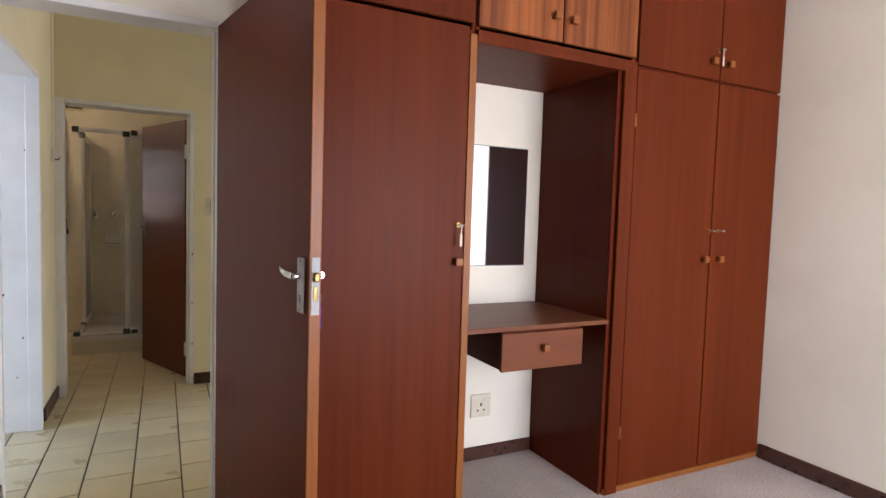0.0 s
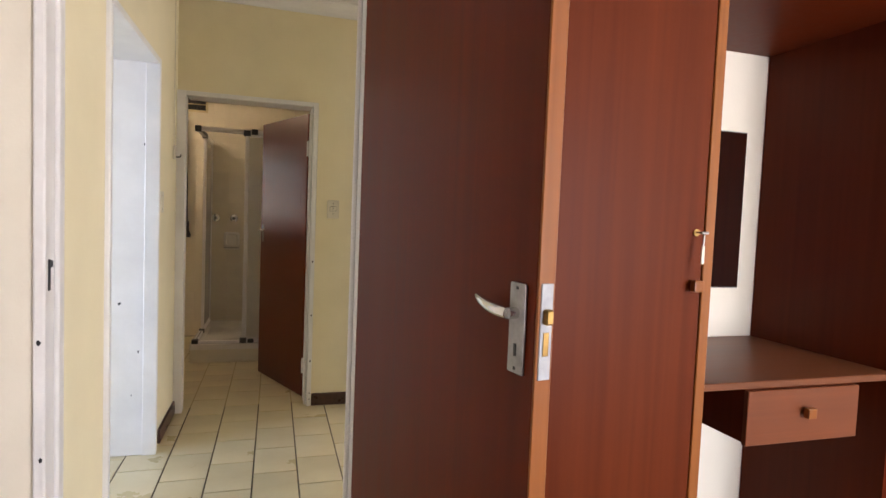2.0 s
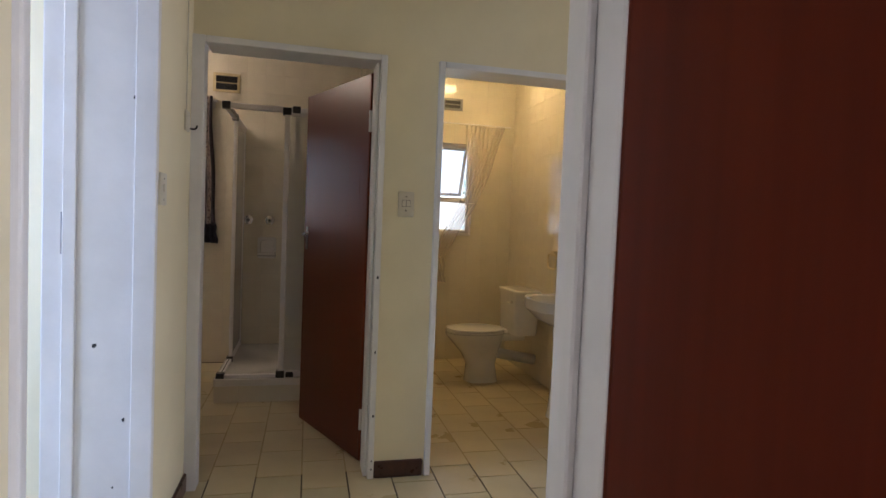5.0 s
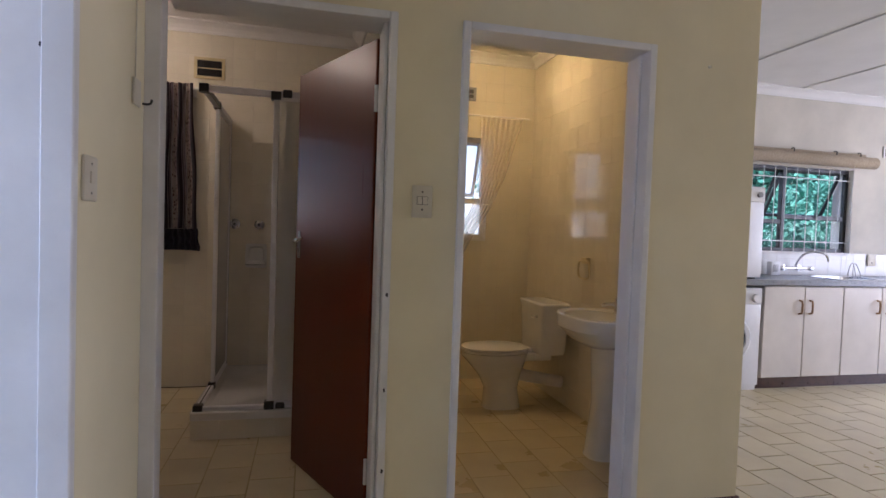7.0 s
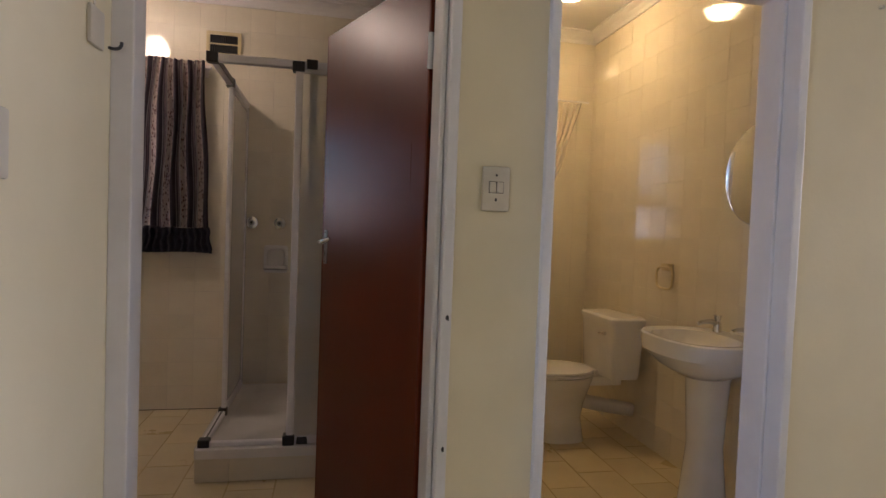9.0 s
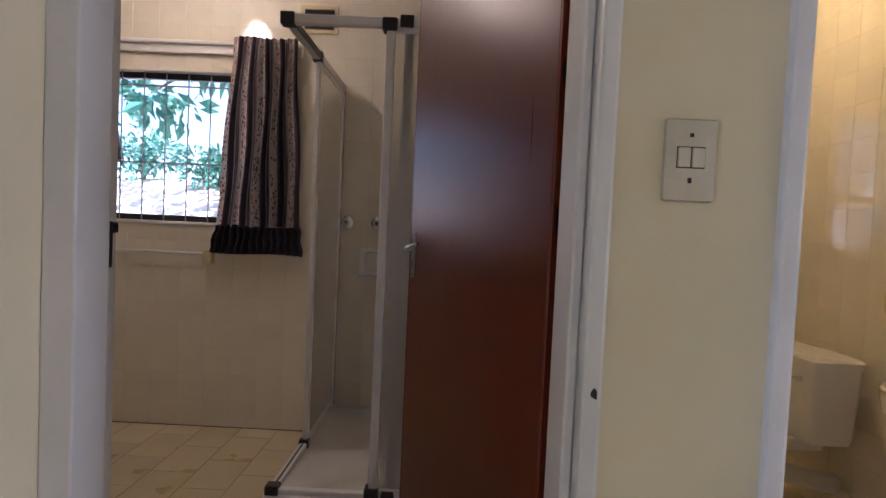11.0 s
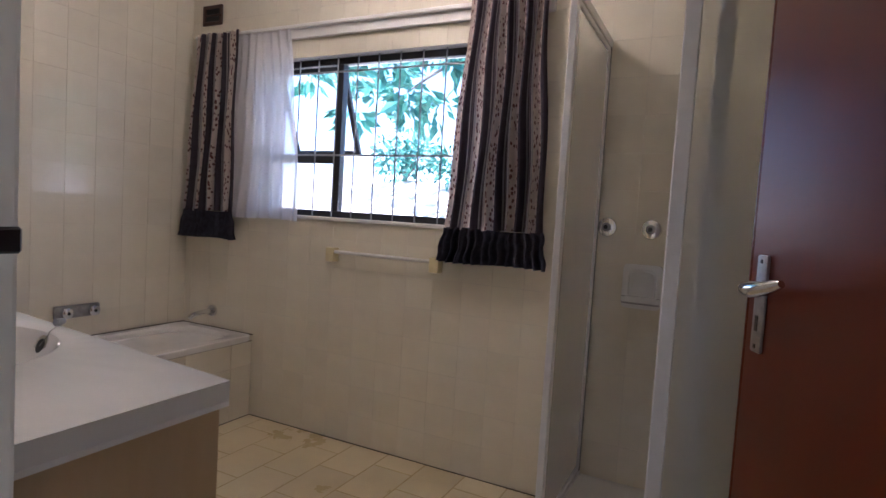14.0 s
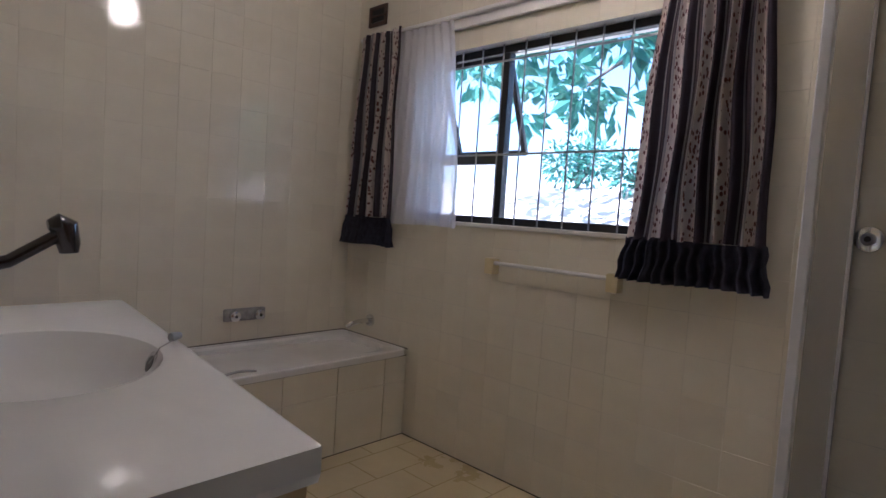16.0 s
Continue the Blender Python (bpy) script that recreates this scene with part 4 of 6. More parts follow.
bm = B()
rings(bm, [sq(1, 1, bz - 0.035, 26), sq(1, 1, bz - 0.006, 26), sq(0.985, 0.995, bz, 24), sq(0.84, 0.935, bz, 7), sq(0.80, 0.925, bz - 0.012, 5.5), sq(0.74, 0.88, bz - 0.16, 5), sq(0.66, 0.80, bz - 0.33, 4.5),
           sq(0.5, 0.7, bz - 0.375, 4), sq(0.1, 0.2, bz - 0.38, 3)], True, True)
tub = part("tub", bm, M_ENAMEL, bath, "", True)
fp = part("front_panel", bx(B(), bx1 - 0.030, by0, 0.0, bx1 - 0.012, by1, bz - 0.036), M_GROUT, bath, "tiled bath panel")
part("end_panel", bx(B(), bx0, by0, 0.0, bx1 - 0.031, by0 + 0.018, bz - 0.036), M_GROUT, bath)
ox, oy, oz = cx_ + 0.02, by1 - 0.118, 0.405
tb = B()
tube(tb, [(ox, oy + 0.040, oz), (ox, oy + 0.018, oz)], 0.032, 16)
ovf = part("overflow", tb, M_CHROME, tub, "chrome bath overflow", True)
tb = B()
tube(tb, [(ox, oy + 0.019, oz), (ox, oy + 0.016, oz)], 0.017, 12)
part("overflow_hole", tb, M_BLACK, ovf)
sp = thing("bath_spout", "chrome bath spout on the tiled wall over the tub", "tap", (-2.822, N0 - 0.007, 0.572))
tb = B()
tube(tb, [(0, 0, 0), (0, -0.012, 0), (0, -0.013, 0)], [0.036, 0.034, 0.015], 18)
part("rose", tb, M_CHROME, sp, "", True)
tb = B()
tube(tb, bend((0, -0.01, 0), (-0.005, -0.13, 0.004), (-0.015, -0.155, -0.03)), 0.014, 12)
part("spout", tb, M_CHROME, sp, "", True)
mx = thing("bath_mixer", "chrome two knob bath mixer on the wall", "tap", (BATH_W + 0.007, 6.150, 0.618))
part("back_plate", bx(B(), 0, -0.115, -0.032, 0.014, 0.115, 0.034, 0.012, 3), M_STEEL, mx, "", True)
for dy in (-0.068, 0.068):
    tb = B()
    tube(tb, [(0.012, dy, 0), (0.03, dy, 0), (0.05, dy, 0), (0.056, dy, 0)], [0.016, 0.027, 0.027, 0.018], 14)
    kn = part("knob", tb, M_CHROME, mx, "", True)
    tb = B()
    tube(tb, [(0.0555, dy, 0), (0.0575, dy, 0)], 0.008, 10)
    part("cap", tb, M_BLACK, kn)
gr = thing("bath_grip", "chrome grab handle on the front rim of the bathtub", "handle", (bx1 - 0.045, 5.860, bz))
tb = B()
tube(tb, bend((0, -0.08, 0), (0, 0, 0.022), (0, 0.08, 0)), 0.006, 10)
part("bar", tb, M_STEEL, gr, "", True)

for nm, a in (("sealant", (bx0 - 0.001, by0, bz - 0.004, bx0 + 0.006, by1, bz + 0.004)), ("sealant", (bx0 + 0.006, by1 - 0.006, bz - 0.004, bx1, by1 + 0.001, bz + 0.003)),
              ("sealant", (bx1 - 0.009, by0 + 0.3, bz - 0.0385, bx1 - 0.005, by1, bz - 0.034))):
    part(nm, bx(B(), *a, 0.001), M_SEAL, bath, "dark mouldy sealant line")
single("floor_joint", box(bx1 - 0.007, by0, -0.001, bx1 - 0.003, N0 - 0.008, 0.004), M_SEAL, "dark joint along the foot of the bath panel", "joint", "structure")
single("floor_joint", box(bx1, N0 - 0.0105, -0.001, -0.630, N0 - 0.0065, 0.004), M_SEAL, "dark joint along the foot of the tiled wall", "joint", "structure")

# shower
TX, TY = -0.628, 5.692
tray = thing("shower_tray", "white shower tray on a tiled kerb", "shower tray")
bm = B()
part("kerb", bx(B(), TX + 0.012, TY + 0.012, 0, BATH_E - 0.008, N0 - 0.008, 0.112), M_GROUT, tray, "tiled kerb under the tray")
tn = 32
tcx, tcy, thx, thy = (TX + BATH_E - 0.008) / 2, (TY + N0 - 0.008) / 2, (BATH_E - 0.008 - TX) / 2, (N0 - 0.008 - TY) / 2
rings(bm, [oval(tcx, tcy, 0.113, thx, thy, tn, 40), oval(tcx, tcy, 0.155, thx, thy, tn, 40), oval(tcx, tcy, 0.160, thx - 0.004, thy - 0.004, tn, 40), oval(tcx, tcy, 0.160, thx - 0.055, thy - 0.055, tn, 12),
           oval(tcx, tcy, 0.135, thx - 0.085, thy - 0.085, tn, 9), oval(tcx, tcy, 0.128, 0.05, 0.05, tn, 2)], True, True)
part("basin", bm, M_ENAMEL, tray, "", True)
for i in range(7):
    x0 = TX + 0.012 + i * 0.1505
    x1 = min(x0 + 0.148, BATH_E - 0.009)
    if x1 > x0 + 0.02:
        part("tile", bx(B(), x0, TY + 0.006, 0.002, x1, TY + 0.0125, 0.111, 0.001), M_TILE, tray)
for i in range(8):
    y0 = TY + 0.013 + i * 0.1505
    y1 = min(y0 + 0.148, N0 - 0.009)
    if y1 > y0 + 0.02:
        part("tile", bx(B(), TX + 0.006, y0, 0.002, TX + 0.0125, y1, 0.111, 0.001), M_TILE, tray)

enc = thing("shower_enclosure", "white aluminium corner shower enclosure with milky sliding panels", "shower enclosure")
RX, RY, RT, RB = -0.587, 5.737, 1.972, 0.163
part("bottom_track", bx(B(), RX - 0.004, RY - 0.016, RB - 0.002, BATH_E - 0.01, RY + 0.016, RB + 0.018, 0.003), M_ALU, enc)
part("bottom_track", bx(B(), RX - 0.016, RY + 0.017, RB - 0.002, RX + 0.016, N0 - 0.01, RB + 0.018, 0.003), M_ALU, enc)
part("track_groove", bx(B(), RX - 0.004, RY + 0.02, RB + 0.0175, RX + 0.004, N0 - 0.02, RB + 0.0195), M_BLACK, enc, "dark worn track")
part("top_rail", bx(B(), RX + 0.01, RY - 0.016, RT - 0.018, BATH_E - 0.01, RY + 0.016, RT + 0.018, 0.003), M_ALU, enc)
part("top_rail", bx(B(), RX - 0.016, RY + 0.02, RT - 0.018, RX + 0.016, N0 - 0.01, RT + 0.018, 0.003), M_ALU, enc)
part("rail_strip", bx(B(), RX + 0.0155, RY + 0.03, RT - 0.016, RX + 0.019, 6.20, RT + 0.016, 0.001), M_BLACK, enc, "dark rail insert")
part("wall_channel", bx(B(), RX - 0.014, N0 - 0.030, RB + 0.018, RX + 0.014, N0 - 0.0085, RT - 0.018, 0.002), M_GREY, enc)
part("wall_channel", bx(B(), BATH_E - 0.030, RY - 0.014, RB + 0.018, BATH_E - 0.0085, RY + 0.014, RT - 0.018, 0.002), M_ALU, enc)


def panel(name, axis, a0, a1, b, label):
    """A framed panel standing in the tracks; axis x or y."""
    z0, z1 = RB + 0.019, RT - 0.019
    def bar(lo, hi, zz0, zz1, th):
        return bx(B(), lo, b - th, zz0, hi, b + th, zz1, 0.003) if axis == 'x' else bx(B(), b - th, lo, zz0, b + th, hi, zz1, 0.003)
    p = part(name, bar(a0 + 0.03, a1 - 0.02, z0 + 0.02, z1 - 0.02, 0.0025), M_ACRYL, enc, label)
    part("stile", bar(a0, a0 + 0.034, z0, z1, 0.012), M_ALU, p, "white aluminium stile")
    part("stile", bar(a1 - 0.02, a1, z0, z1, 0.010), M_ALU, p)
    part("rail", bar(a0 + 0.034, a1 - 0.02, z0, z0 + 0.022, 0.009), M_ALU, p)
    part("rail", bar(a0 + 0.034, a1 - 0.02, z1 - 0.022, z1, 0.009), M_ALU, p)
    return p


panel("sliding_panel", 'y', 6.195, N0 - 0.031, RX + 0.004, "milky ribbed sliding panel")
panel("sliding_panel", 'x', -0.214, 0.26, RY - 0.012, "milky sliding panel")
panel("fixed_panel", 'x', -0.150, BATH_E - 0.031, RY + 0.012, "milky fixed panel")


def corner_piece(x, y, z, s=0.026):
    part("corner_fitting", bx(B(), x - s, y - s, z - 0.024, x + s, y + s, z + 0.024, 0.006, 2), M_BLACK, enc, "black plastic corner fitting")


for z in (RT, RB + 0.008):
    corner_piece(RX, RY, z)
    corner_piece(RX, 6.203, z, 0.022)
    corner_piece(-0.202, RY - 0.008, z - 0.012 if z > 1 else z + 0.012, 0.028)
    corner_piece(-0.140, RY + 0.004, z + 0.004, 0.026)
corner_piece(RX, N0 - 0.026, RT - 0.01, 0.015)
corner_piece(RX, N0 - 0.026, RB + 0.01, 0.015)

for x in (-0.538, -0.364):
    st = thing("shower_tap", "chrome shower stop tap without its handle on tiled wall", "tap", (x, N0 - 0.007, 1.222), group="shower taps")
    tb = B()
    tube(tb, [(0, 0, 0), (0, -0.010, 0), (0, -0.014, 0)], [0.040, 0.037, 0.024], 20)
    rose = part("rose", tb, M_CHROME, st, "", True)
    tb = B()
    tube(tb, [(0, -0.010, 0), (0, -0.034, 0), (0, -0.038, 0)], [0.020, 0.018, 0.014], 14)
    part("stem", tb, M_STEEL, rose, "", True)
    tb = B()
    tube(tb, [(0, -0.0375, 0), (0, -0.0385, 0)], 0.009, 10)
    part("spindle_hole", tb, M_BLACK, rose)
soap = thing("soap_dish", "white ceramic soap dish set in the shower wall", "soap dish", (-0.382, N0 - 0.0065, 0.988))
bm = B()
w, hgt = 0.077, 0.091
rings(bm, [[Vector((p.x, 0, p.y)) for p in oval(0, 0, 0, w, hgt, 28, 9)], [Vector((p.x, -0.012, p.y)) for p in oval(0, 0, 0, w, hgt, 28, 9)], [Vector((p.x, -0.016, p.y)) for p in oval(0, 0, 0, w - 0.006, hgt - 0.006, 28, 8)],
           [Vector((p.x, -0.016, p.y)) for p in oval(0, 0.004, 0, w - 0.022, hgt - 0.024, 28, 5)], [Vector((p.x, 0.006, p.y)) for p in oval(0, 0.0, 0, w - 0.03, hgt - 0.034, 28, 4)]], True, True)
part("tile_body", bm, M_CERAMIC, soap, "", True)
bm = B()
rings(bm, [oval(0, -0.014, -0.072, 0.074, 0.012, 24, 4), oval(0, -0.034, -0.060, 0.074, 0.026, 24, 4), oval(0, -0.036, -0.040, 0.074, 0.028, 24, 4), oval(0, -0.034, -0.042, 0.062, 0.018, 24, 4), oval(0, -0.030, -0.055, 0.055, 0.010, 24, 4)], True, True)
part("lip", bm, M_CERAMIC, soap, "", True)

# curtains, track, rail, vents
def pleated(name, parent, mat, top, bottom, z1, z0, y, pleats, depth, label="", repeat=3.0, sway=0.0, seed=1, thick=0.0025, rows=16):
    """Hanging pleated cloth between (x0, x1) at the top and (x0, x1) at the bottom, with its stripes running down."""
    rnd = random.Random(seed)
    cols = pleats * 10
    ph = [rnd.uniform(-0.5, 0.5) for _ in range(pleats + 2)]
    am = [rnd.uniform(0.6, 1.25) for _ in range(pleats + 2)]
    bm = B()
    uvl = bm.loops.layers.uv.new("UVMap")
    grid = []
    for r in range(rows + 1):
        v = r / rows
        row = []
        for c in range(cols + 1):
            u = c / cols
            x = (top[0] * (1 - v) + bottom[0] * v) * (1 - u) + (top[1] * (1 - v) + bottom[1] * v) * u
            k = u * pleats
            i = int(min(k, pleats - 1e-6))
            a = am[i] * (1 - (k - i)) + am[i + 1] * (k - i)
            d = math.sin(2 * math.pi * (k + 0.16 * ph[i])) * depth * a * (0.55 + 0.6 * v)
            x += sway * math.sin(v * 3.1) + 0.006 * math.sin(9 * v + k)
            row.append(bm.verts.new((x, y + d, z1 + (z0 - z1) * v + 0.004 * math.sin(7 * u + 3 * r / rows))))
        grid.append(row)
    for r in range(rows):
        for c in range(cols):
            f = bm.faces.new((grid[r][c], grid[r][c + 1], grid[r + 1][c + 1], grid[r + 1][c]))
            for lp, (rr, cc) in zip(f.loops, ((r, c), (r, c + 1), (r + 1, c + 1), (r + 1, c))):
                lp[uvl].uv = (cc / cols * repeat, 1 - rr / rows)
    if thick:
        bmesh.ops.solidify(bm, geom=bm.faces[:], thickness=thick)
    me = bpy.data.meshes.new(name)
    bm.to_mesh(me)
    bm.free()
    me.materials.append(mat)
    for p in me.polygons:
        p.use_smooth = True
    ob = new(name, me)
    if parent:
        ob.parent = parent
    return tagged(ob, label)


for lab, tp, bt, hm, pl, sd, rep in (("dark striped floral curtain with navy hem drawn to the shower side", (-1.185, -0.835), (-1.258, -0.785), (-1.292, -0.765), 9, 4, 4.6),
                                 ("dark striped floral curtain with navy hem bunched in the corner", (-2.935, -2.610), (-3.015, -2.600), (-3.042, -2.585), 7, 7, 3.6)):
    cu = thing("curtain", lab, "curtain", group="bathroom curtains")
    zb = 1.172
    pleated("cloth", cu, M_CLOTH, tp, bt, 2.215 if sd == 4 else 2.190, zb, N0 - 0.085, pl, 0.026, "", rep, 0.0, sd)
    pleated("hem", cu, M_HEM, bt, hm, zb + 0.004, 1.018, N0 - 0.088, pl + 4, 0.030, "gathered dark navy frill", 1, 0, sd + 3, 0.003, 5)
    for i in range(pl):
        hd = B()
        x = tp[0] + (tp[1] - tp[0]) * (i + 0.5) / pl
        tube(hd, bend((x, N0 - 0.085, 2.195 if sd == 4 else 2.175), (x, N0 - 0.075, 2.225), (x, N0 - 0.05, 2.185), 4), 0.003, 6)
        part("curtain_hook", hd, M_SWITCH, cu)
sh = thing("net_curtain", "white sheer net curtain hanging beside the open sash", "curtain")
pleated("net", sh, M_SHEER, (-2.655, -2.275), (-2.750, -2.165), 2.180, 1.150, N0 - 0.045, 7, 0.018, "", 1, 0.02, 12, 0.0)
tr = thing("curtain_track", "cream curtain track and batten over the bathroom window", "curtain track")
part("batten", bx(B(), -3.02, N0 - 0.030, 2.130, -0.82, N0 - 0.0085, 2.190, 0.004), M_FRAME, tr)
part("track", bx(B(), -3.00, N0 - 0.056, 2.178, -0.80, N0 - 0.031, 2.198, 0.004), M_FRAME, tr)

rl = thing("towel_rail", "ivory plastic towel rail under the bathroom window", "towel rail")
for x in (-1.930, -1.316):
    part("bracket", bx(B(), x - 0.026, N0 - 0.060, 0.952, x + 0.026, N0 - 0.0075, 1.027, 0.008, 2), M_IVORY, rl, "", True)
tb = B()
tube(tb, [(-1.915, N0 - 0.045, 1.006), (-1.330, N0 - 0.045, 1.006)], 0.009, 12)
part("bar", tb, M_FRAME, rl, "white rod", True)


def vent(label, x0, x1, z0, z1, y, frame_mat):
    v = thing("air_vent", label, "air vent", group="air bricks")
    fr = B()
    b = 0.022
    for a in ((x0, y - 0.012, z0, x0 + b, y, z1), (x1 - b, y - 0.012, z0, x1, y, z1), (x0 + b, y - 0.012, z0, x1 - b, y, z0 + b), (x0 + b, y - 0.012, z1 - b, x1 - b, y, z1), (x0 + b, y - 0.011, (z0 + z1) / 2 - 0.005, x1 - b, y - 0.002, (z0 + z1) / 2 + 0.005)):
        bx(fr, *a, 0.002)
    part("frame", fr, frame_mat, v)
    part("backing", bx(B(), x0 + b, y - 0.002, z0 + b, x1 - b, y - 0.0005, z1 - b), M_BLACK, v)
    k = 13
    for i in range(1, k):
        x = x0 + b + (x1 - x0 - 2 * b) * i / k
        part("slat", bx(B(), x - 0.002, y - 0.010, z0 + b, x + 0.002, y - 0.002, z1 - b), M_BRONZE, v)


vent("cream framed louvred air vent high on the shower wall", -0.842, -0.630, 2.272, 2.428, N0 - 0.006, M_IVORY)
vent("dark louvred air vent high beside the curtain", -2.985, -2.828, 2.268, 2.384, N0 - 0.006, M_SKIRT)
vent("dark louvred air vent over the toilet window", 1.112, 1.300, 2.290, 2.400, N0 - 0.006, M_GREY)

lm = thing("ceiling_lamp", "round opal glass dome lamp on the toilet ceiling, lit", "ceiling lamp", (1.305, 6.115, CEIL))
tb = B()
rings(tb, [oval(0, 0, -0.001, 0.115, 0.115), oval(0, 0, -0.022, 0.115, 0.115), oval(0, 0, -0.026, 0.108, 0.108)])
part("base", tb, M_FRAME, lm, "white metal rim", True)
tb = B()
rings(tb, [oval(0, 0, -0.0265 - 0.055 * math.sin(a), max(0.004, 0.10 * math.cos(a)), max(0.004, 0.10 * math.cos(a))) for a in [math.pi / 2 * k / 8 for k in range(9)]])
part("dome", tb, M_DOME_WARM, lm, "glowing opal glass", True)
lm = thing("pendant_lamp", "opal glass globe lamp hanging from the bathroom ceiling, lit", "pendant lamp", (-1.36, 6.03, CEIL))
tb = B()
rings(tb, [oval(0, 0, -0.001, 0.05, 0.05), oval(0, 0, -0.025, 0.045, 0.045), oval(0, 0, -0.03, 0.012, 0.012), oval(0, 0, -0.06, 0.012, 0.012), oval(0, 0, -0.065, 0.04, 0.04), oval(0, 0, -0.09, 0.045, 0.045)])
part("stem", tb, M_FRAME, lm, "white ceiling rose and stem", True)
tb = B()
rings(tb, [oval(0, 0, -0.185 + 0.09 * math.cos(a), max(0.004, 0.09 * math.sin(a)), max(0.004, 0.09 * math.sin(a))) for a in [math.pi * k / 16 for k in range(2, 17)]])
part("globe", tb, M_DOME, lm, "glowing opal glass", True)

# ---- toilet room ----
toi = thing("toilet", "white ceramic close coupled toilet with closed lid", "toilet", (WC_E - 0.012, 6.08, 0), 180)
# local x points away from the wall
bm = B()
rings(bm, [oval(0.455, 0, 0.001, 0.135, 0.10, 30, 2.8), oval(0.455, 0, 0.025, 0.130, 0.095, 30, 2.8), oval(0.46, 0, 0.14, 0.118, 0.088, 30, 2.5), oval(0.475, 0, 0.23, 0.150, 0.112, 30, 2.3), oval(0.50, 0, 0.32, 0.205, 0.155, 30, 2.2),
           oval(0.515, 0, 0.37, 0.238, 0.176, 30, 2.2), oval(0.515, 0, 0.395, 0.240, 0.178, 30, 2.2)])
bx(bm, 0.12, -0.10, 0.335, 0.42, 0.10, 0.393, 0.02, 2)
part("bowl", bm, M_CERAMIC, toi, "", True)
bm = B()
rings(bm, [oval(0.515, 0, 0.397, 0.232, 0.172, 30, 2.2), oval(0.515, 0, 0.400, 0.240, 0.180, 30, 2.2), oval(0.515, 0, 0.412, 0.240, 0.180, 30, 2.2), oval(0.515, 0, 0.415, 0.234, 0.174, 30, 2.2)])
part("seat", bm, M_VTOP, toi, "white plastic seat", True)
bm = B()
rings(bm, [oval(0.515, 0, 0.418, 0.232, 0.172, 30, 2.2), oval(0.515, 0, 0.421, 0.238, 0.178, 30, 2.2), oval(0.515, 0, 0.430, 0.236, 0.176, 30, 2.2), oval(0.515, 0, 0.437, 0.20, 0.145, 30, 2.2)])
part("lid", bm, M_VTOP, toi, "white plastic lid", True)
part("seat_hinge", bx(B(), 0.262, -0.075, 0.393, 0.292, 0.075, 0.425, 0.008, 2), M_VTOP, toi, "", True)
bm = B()
rings(bm, [oval(0.15, 0, 0.395, 0.095, 0.185, 32, 7), oval(0.15, 0, 0.42, 0.100, 0.190, 32, 8), oval(0.15, 0, 0.715, 0.108, 0.205, 32, 9), oval(0.15, 0, 0.716, 0.10, 0.20, 32, 9)])
cis = part("cistern", bm, M_CERAMIC, toi, "", True)
bm = B()
rings(bm, [oval(0.15, 0, 0.717, 0.116, 0.214, 32, 9), oval(0.15, 0, 0.742, 0.116, 0.214, 32, 9), oval(0.15, 0, 0.752, 0.105, 0.203, 32, 8)])
part("cistern_lid", bm, M_CERAMIC, cis, "", True)
tb = B()
tube(tb, [(0.257, 0.13, 0.655), (0.275, 0.13, 0.655)], 0.012, 10)
tube(tb, [(0.275, 0.135, 0.655), (0.278, 0.085, 0.650)], 0.006, 8)
part("flush_lever", tb, M_CHROME, cis, "chrome flush lever", True)
tb = B()
tube(tb, bend((0.40, 0, 0.24), (0.22, 0, 0.20), (0.0, 0, 0.16)), 0.042, 14)
part("waste_pipe", tb, M_FRAME, toi, "white plastic waste pipe", True)

bas = thing("pedestal_basin", "white ceramic pedestal wash basin against the tiled wall", "wash basin", (WC_E - 0.009, 5.16, 0), 180)
bm = B()
rings(bm, [oval(0.175, 0, 0.0, 0.105, 0.095, 28, 2.6), oval(0.175, 0, 0.03, 0.098, 0.088, 28, 2.6), oval(0.175, 0, 0.30, 0.072, 0.072, 28, 2.4), oval(0.175, 0, 0.60, 0.085, 0.09, 28, 2.4), oval(0.175, 0, 0.66, 0.10, 0.11, 28, 2.4)])
part("pedestal", bm, M_CERAMIC, bas, "", True)
bm = B()
rings(bm, [oval(0.20, 0, 0.615, 0.10, 0.10, 36, 2.3), oval(0.21, 0, 0.66, 0.17, 0.19, 36, 2.4), oval(0.225, 0, 0.72, 0.215, 0.250, 36, 2.6), oval(0.218, 0, 0.765, 0.218, 0.262, 36, 2.8), oval(0.218, 0, 0.785, 0.218, 0.264, 36, 2.8), oval(0.218, 0, 0.792, 0.212, 0.258, 36, 2.8),
           oval(0.25, 0, 0.788, 0.158, 0.208, 36, 2.3), oval(0.25, 0, 0.77, 0.15, 0.20, 36, 2.3), oval(0.265, 0, 0.70, 0.125, 0.16, 36, 2.2), oval(0.26, 0, 0.665, 0.05, 0.06, 36, 2)])
part("basin", bm, M_CERAMIC, bas, "", True)
for dy in (-0.11, 0.11):
    tb = B()
    tube(tb, [(0.055, dy, 0.790), (0.055, dy, 0.835)], [0.020, 0.015], 12)
    tube(tb, bend((0.055, dy, 0.825), (0.10, dy, 0.850), (0.155, dy, 0.828), 6), [0.013, 0.013, 0.012, 0.012, 0.011, 0.011, 0.010], 10)
    tube(tb, [(0.055, dy, 0.834), (0.055, dy, 0.868)], [0.010, 0.019], 10)
    part("pillar_tap", tb, M_CHROME, bas, "chrome pillar tap", True)

